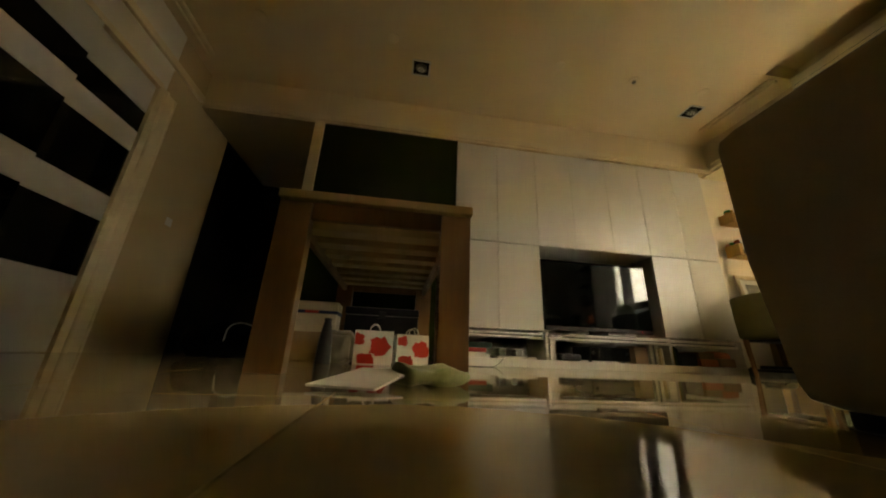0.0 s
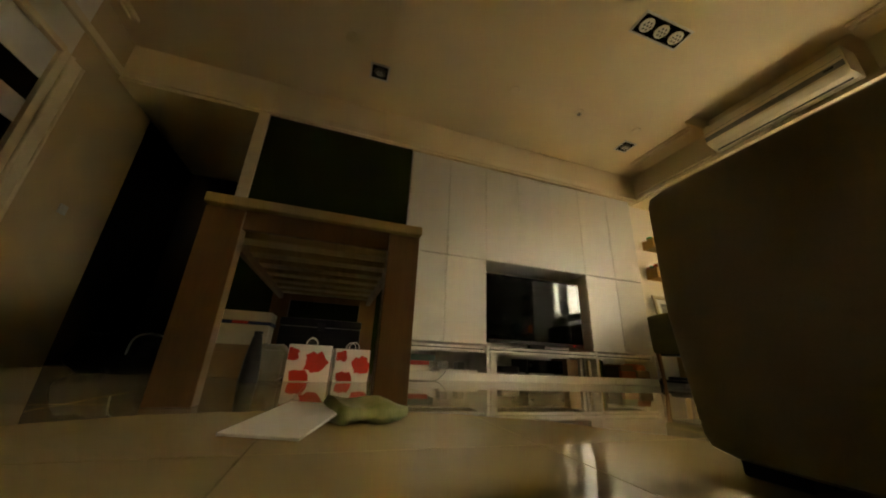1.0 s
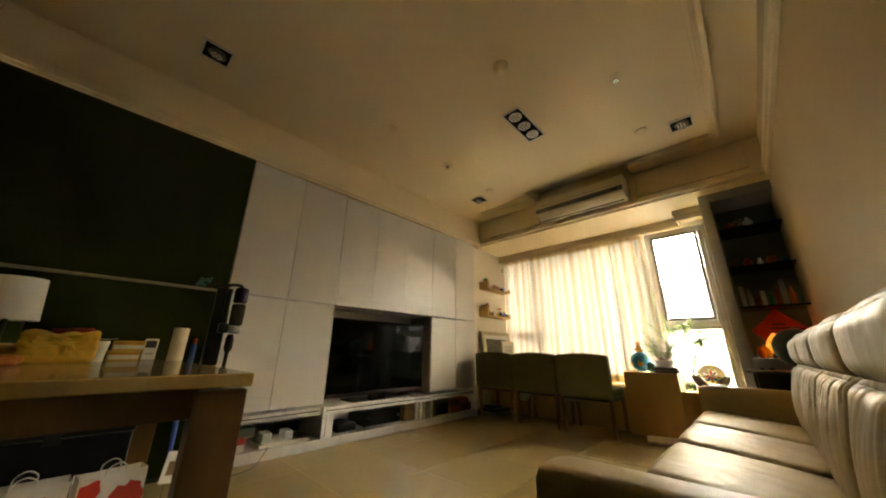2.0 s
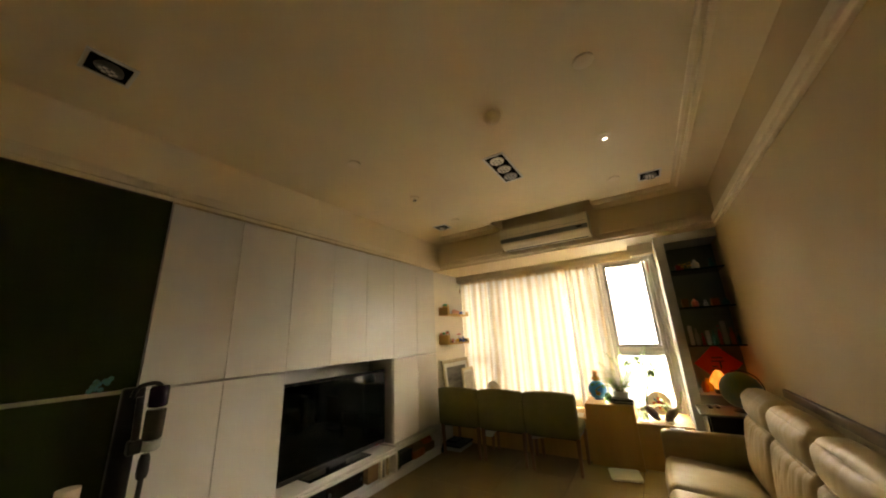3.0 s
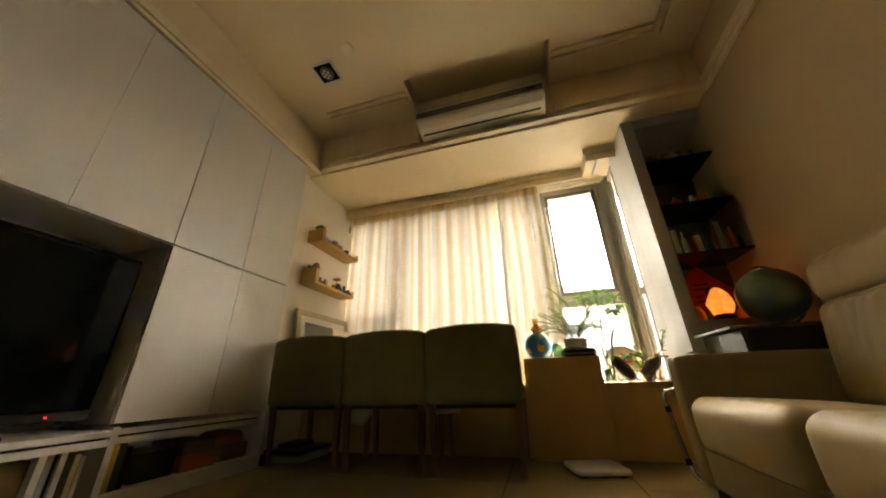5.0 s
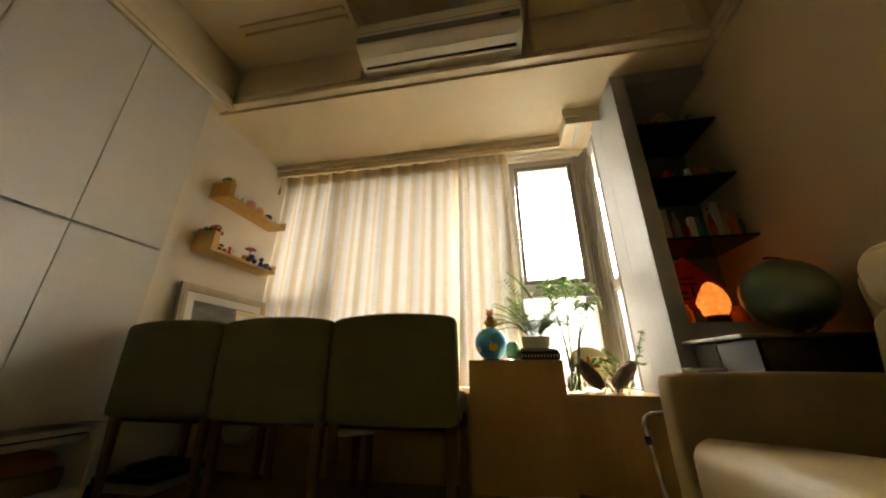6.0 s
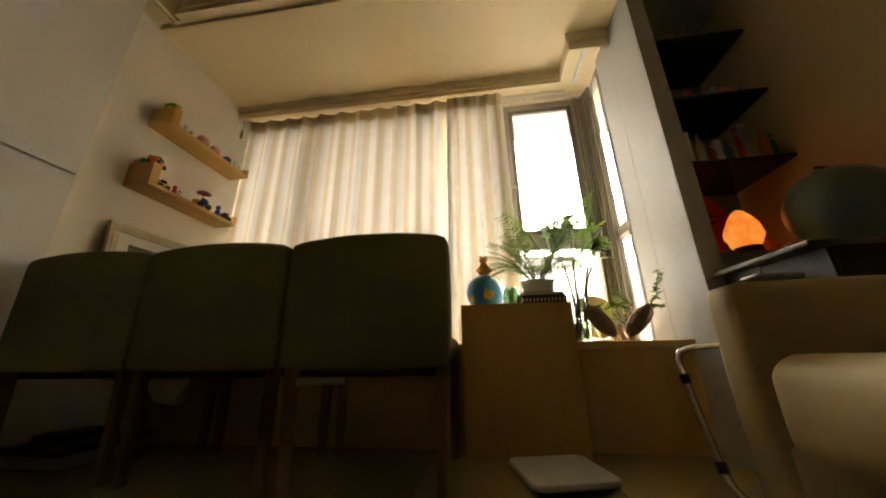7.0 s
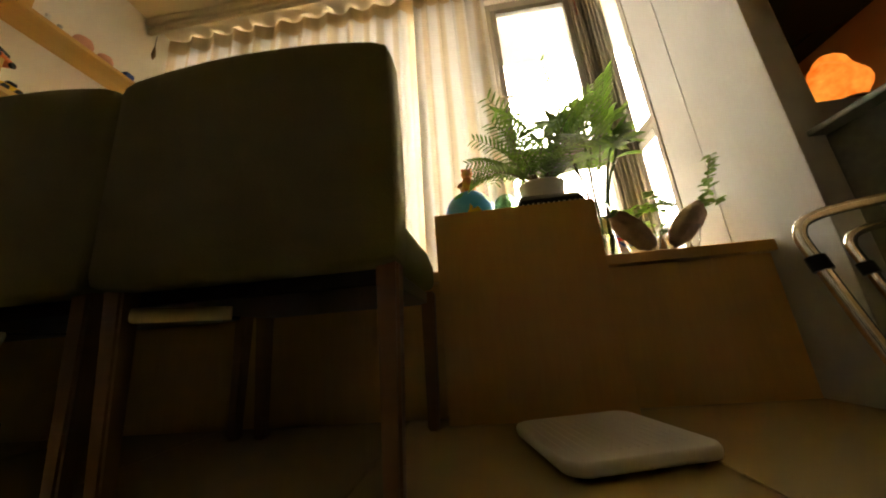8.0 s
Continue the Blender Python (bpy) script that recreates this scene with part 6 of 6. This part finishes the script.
part("display", turned(box(1.450, 1.500, 4.4075, 4.4095, ZT + 0.070, ZT + 0.112), (1.475, 4.42, ZT), rx=-5), C_grey, ck, "dark grey display")
part("key_row", turned(box(1.455, 1.495, 4.4078, 4.4095, ZT + 0.030, ZT + 0.040), (1.475, 4.42, ZT), rx=-5), C_grey2, ck, "row of grey keys")
solid("paper_roll", lathe([(0.036, 0.0), (0.038, 0.004), (0.038, 0.185), (0.022, 0.187), (0.0, 0.18)], (1.576, 4.20, ZT), 24), C_cream, "cream kitchen paper roll on the table", "paper roll")
sb_ = thing("spray_bottle", (1.598, 3.86, ZT), "slim blue bottle with a red cap on the table", "bottle")
part("bottle", lathe([(0.011, 0.0), (0.012, 0.004), (0.012, 0.085), (0.007, 0.095)], (1.598, 3.86, ZT), 16), colour("bright blue plastic", (0.03, 0.10, 0.45), 0.35), sb_)
part("cap", lathe([(0.008, 0.0), (0.008, 0.024), (0.0, 0.026)], (1.598, 3.86, ZT + 0.0955), 14), M_redplastic, sb_, "red cap")

# ---- under the table ----
def gift_bag(x0, x1, y0, y1, hgt, rz, spots, label):
    b = thing("gift_bag", ((x0 + x1) / 2, (y0 + y1) / 2, 0), label, "bag", "patterned paper bags")
    c = ((x0 + x1) / 2, (y0 + y1) / 2, 0)
    tmp = bmesh.new()
    n = 8
    for (ax, ay, bx, by) in ((x0, y0, x1, y0), (x1, y0, x1, y1), (x1, y1, x0, y1), (x0, y1, x0, y0)):
        rows = []
        for j in range(n + 1):
            z = 0.002 + hgt * j / n
            rows.append([tmp.verts.new((ax + (bx - ax) * i / n + 0.006 * noise.noise(Vector((i * 0.7, j * 0.6, ax * 9))), ay + (by - ay) * i / n + 0.012 * noise.noise(Vector((i * 0.6, j * 0.8, by * 7))) * (j / n), z)) for i in range(n + 1)])
        for p, q in zip(rows, rows[1:]):
            for i in range(n):
                tmp.faces.new((p[i], p[i + 1], q[i + 1], q[i]))
    bmesh.ops.remove_doubles(tmp, verts=tmp.verts, dist=0.004)
    part("paper_body", turned(tmp, c, rz=rz), M_paper, b)
    part("floor_card", turned(box(x0 + 0.005, x1 - 0.005, y0 + 0.005, y1 - 0.005, 0.0, 0.003), c, rz=rz), M_paper, b)
    for sx, sz, r in spots:
        tmp = bmesh.new()
        cx, cz = x0 + sx * (x1 - x0), sz * hgt
        mid = tmp.verts.new((cx, y0 - 0.016, cz))
        ring = []
        for k in range(20):
            a = k * math.pi / 10
            rr = r * (1 + 0.45 * noise.noise(Vector((2.2 * math.cos(a) + sx * 9, 2.2 * math.sin(a), sz * 7))))
            px = min(max(cx + rr * math.cos(a) * 1.15, x0 + 0.003), x1 - 0.003)
            pz = min(max(cz + rr * math.sin(a), 0.006), hgt - 0.004)
            ring.append(tmp.verts.new((px, y0 - 0.016, pz)))
        for k in range(20):
            tmp.faces.new((mid, ring[(k + 1) % 20], ring[k]))
        part("red_spot", turned(tmp, c, rz=rz), M_red, b, "red printed spot")
    for yy in (y0 + 0.004, y1 - 0.004):
        cx = (x0 + x1) / 2
        pts = [(cx - 0.035, yy, hgt - 0.02), (cx - 0.032, yy, hgt + 0.025), (cx, yy - 0.02, hgt + 0.05), (cx + 0.035, yy, hgt + 0.025), (cx + 0.035, yy, hgt - 0.02)]
        part("handle_cord", turned(tube(smooth_path(pts, 6), 0.0032, 6), c, rz=rz), M_paper, b, "white twisted cord handle")
    return b


gift_bag(1.025, 1.305, 4.09, 4.21, 0.236, 3, [(0.66, 0.54, 0.066), (0.06, 0.74, 0.045), (0.30, 0.10, 0.056)], "white paper bag with large red spots under the table")
gift_bag(1.325, 1.575, 4.15, 4.26, 0.222, 10, [(0.74, 0.52, 0.060), (0.16, 0.78, 0.036), (0.28, 0.10, 0.052)], "second white paper bag with red spots under the table")
solid("plastic_sack", pillow(0.80, 1.03, 4.06, 4.24, 0.0, 0.22, 0.02, 0.02, 12, 0.06, 3), colour("dull translucent sack", (0.17, 0.145, 0.10), 0.4), "crumpled dull plastic sack beside the paper bags", "sack")
solid("dark_bottle", lathe([(0.052, 0.0), (0.055, 0.01), (0.045, 0.15), (0.03, 0.25), (0.024, 0.275), (0.026, 0.30), (0.0, 0.303)], (0.845, 3.98, 0), 24), M_black, "tall tapered black bottle on the floor under the table", "bottle")
stack_box("carton", 0.42, 0.86, 4.28, 4.60, 0.0, 0.22, C_brown, "large brown carton on the floor", "box")
stack_box("carton", 0.45, 0.84, 4.29, 4.58, 0.2205, 0.36, C_cream, "cream carton stacked on the brown one", "box")
st = thing("game_box", (0.64, 4.43, 0.3605), "flat box with a coloured stripe on its edge", "box")
part("lower", box(0.44, 0.85, 4.28, 4.59, 0.361, 0.385, 0.003), C_navy, st)
part("stripe", box(0.60, 0.70, 4.278, 4.2799, 0.362, 0.384), M_redplastic, st, "red edge stripe")
part("upper", box(0.445, 0.845, 4.285, 4.585, 0.3855, 0.455, 0.004), C_cream, st)
cst = thing("black_chest", (1.2, 4.46, 0), "black storage chest against the wall under the table", "chest")
part("body", box(0.90, 1.50, 4.345, 4.58, 0.0, 0.375, 0.008), M_black, cst)
part("lid", box(0.895, 1.505, 4.338, 4.582, 0.379, 0.44, 0.012), M_black, cst)
part("latch", box(1.17, 1.23, 4.330, 4.337, 0.35, 0.41, 0.002), C_grey, cst, "small dark grey latch")
bl = thing("long_umbrella", (1.69, 4.40, 0), "blue rolled umbrella standing against the wall", "umbrella")
part("canopy", tube([(1.69, 4.33, 0.12), (1.70, 4.50, 0.55)], 0.016, 8, radii=[0.007, 0.02]), colour("bright blue nylon", (0.02, 0.09, 0.55), 0.5), bl)
part("tag", turned(box(1.668, 1.742, 4.305, 4.3065, 0.085, 0.245, 0.0005), (1.70, 4.305, 0.165), ry=6), M_paper, bl, "white paper tag")
part("tag_print", turned(box(1.688, 1.722, 4.303, 4.3048, 0.125, 0.195), (1.70, 4.305, 0.165), ry=6), C_brown, bl, "brown printed patch")
part("shaft", tube([(1.688, 4.315, 0.004), (1.69, 4.33, 0.12)], 0.004, 6), M_chrome, bl)
part("handle", tube(smooth_path([(1.70, 4.50, 0.55), (1.701, 4.53, 0.62), (1.70, 4.57, 0.64), (1.70, 4.59, 0.60)], 5), 0.008, 8), M_black, bl)
bpaper = thing("white_board", (1.23, 2.60, 0), "thin white card lying on the floor by the table", "card")
tmp = box(-0.092, 0.092, -0.15, 0.15, 0.0, 0.006, 0.001)
part("sheet", moved(tmp, Matrix.Translation((1.245, 2.605, 0.021)) @ pose(0, 0, 0, 5.5, 0, -22)), M_paper, bpaper)
M_net = shader("crumpled pale green film", (0.40, 0.37, 0.19), 0.4, second=(0.24, 0.29, 0.11), scale=16, fine=60, bump=0.3)
solid("crumpled_bag", turned(pillow(1.33, 1.55, 2.62, 2.80, 0.0, 0.05, 0.006, 0.016, 14, 0.03, 6), (1.44, 2.7, 0), rz=15), M_net, "crumpled pale green net bag on the floor", "bag")
tbag = thing("travel_bag", (0.0, 4.55, 0), "dark soft travel bag in the entry passage", "bag")
part("sack", pillow(-0.30, 0.30, 4.35, 4.75, 0.0, 0.24, 0.02, 0.03, 12, 0.10, 9), M_matte, tbag)
part("strap", tube(smooth_path([(0.03, 4.34, 0.10), (0.05, 4.33, 0.22), (0.13, 4.33, 0.26), (0.22, 4.34, 0.24)], 6), 0.006, 6), C_grey2, tbag, "grey strap")

# ---- outside ----
structure("outside_eave", box(6.40, 6.93, 0.4, 6.2, 2.60, 2.74, 0.01), M_eave, "grey cement overhang above the bay window outside", "overhang")
def apartment_building(x0, y0, y1, top, label, rows, first, step):
    bd = thing("apartment_building", (x0 + 2.0, (y0 + y1) / 2, -12.0), label, "building", "buildings across the street")
    part("wall", box(x0, x0 + 5, y0, y1, -12.0, top), M_concrete, bd)
    part("parapet", box(x0 - 0.02, x0 + 0.15, y0, y1, top, top + 0.35), M_concrete, bd)
    for z in rows:
        y = y0 + first
        while y + 1.5 < y1:
            w = part("window", box(x0 - 0.06, x0 + 0.02, y, y + 1.4, z, z + 1.1), M_outglass, bd)
            part("sill", box(x0 - 0.15, x0, y - 0.08, y + 1.48, z - 0.12, z - 0.02), M_concrete, w)
            y += step
    return bd


low = apartment_building(15.3, -14, 4.6, 2.9, "pale low apartment building across the street", (-7.6, -4.4, -1.2, 1.3), 3.0, 2.3)
part("roof_house", box(16.2, 19, -1.0, 3.0, 2.9, 4.0), M_concrete, low)
# unseen block, added to cut the north-east sky light on the niche column
apartment_building(13.4, 4.9, 34, 12.0, "unseen tall block added to keep north-east sky light off the column", (-7.6, -4.4, -1.2, 2.0, 5.2, 8.4), 1.2, 2.6)

# ---- floor tiles ----
PITCH = 0.63
tile_bm = box(-PITCH / 2 + 0.0018, PITCH / 2 - 0.0018, -PITCH / 2 + 0.0018, PITCH / 2 - 0.0018, -0.006, 0.0, 0.0004, 1)
tile_me = finish(tile_bm, "tile", M_tile, (0, 0, 0))
for i in range(-8, 9):
    for j in range(-5, 6):
        x, y = 1.185 + (i + 0.5) * PITCH, 3.0 + (j + 0.5) * PITCH
        if x > 6.3 or y < 1.1 or y > 6.3 or (y > 5.0 and not -1.0 < x < 0.3):
            continue
        t = new("tile", tile_me)
        t.parent = floor
        t.location = Vector((x, y, 0.0)) - floor.location
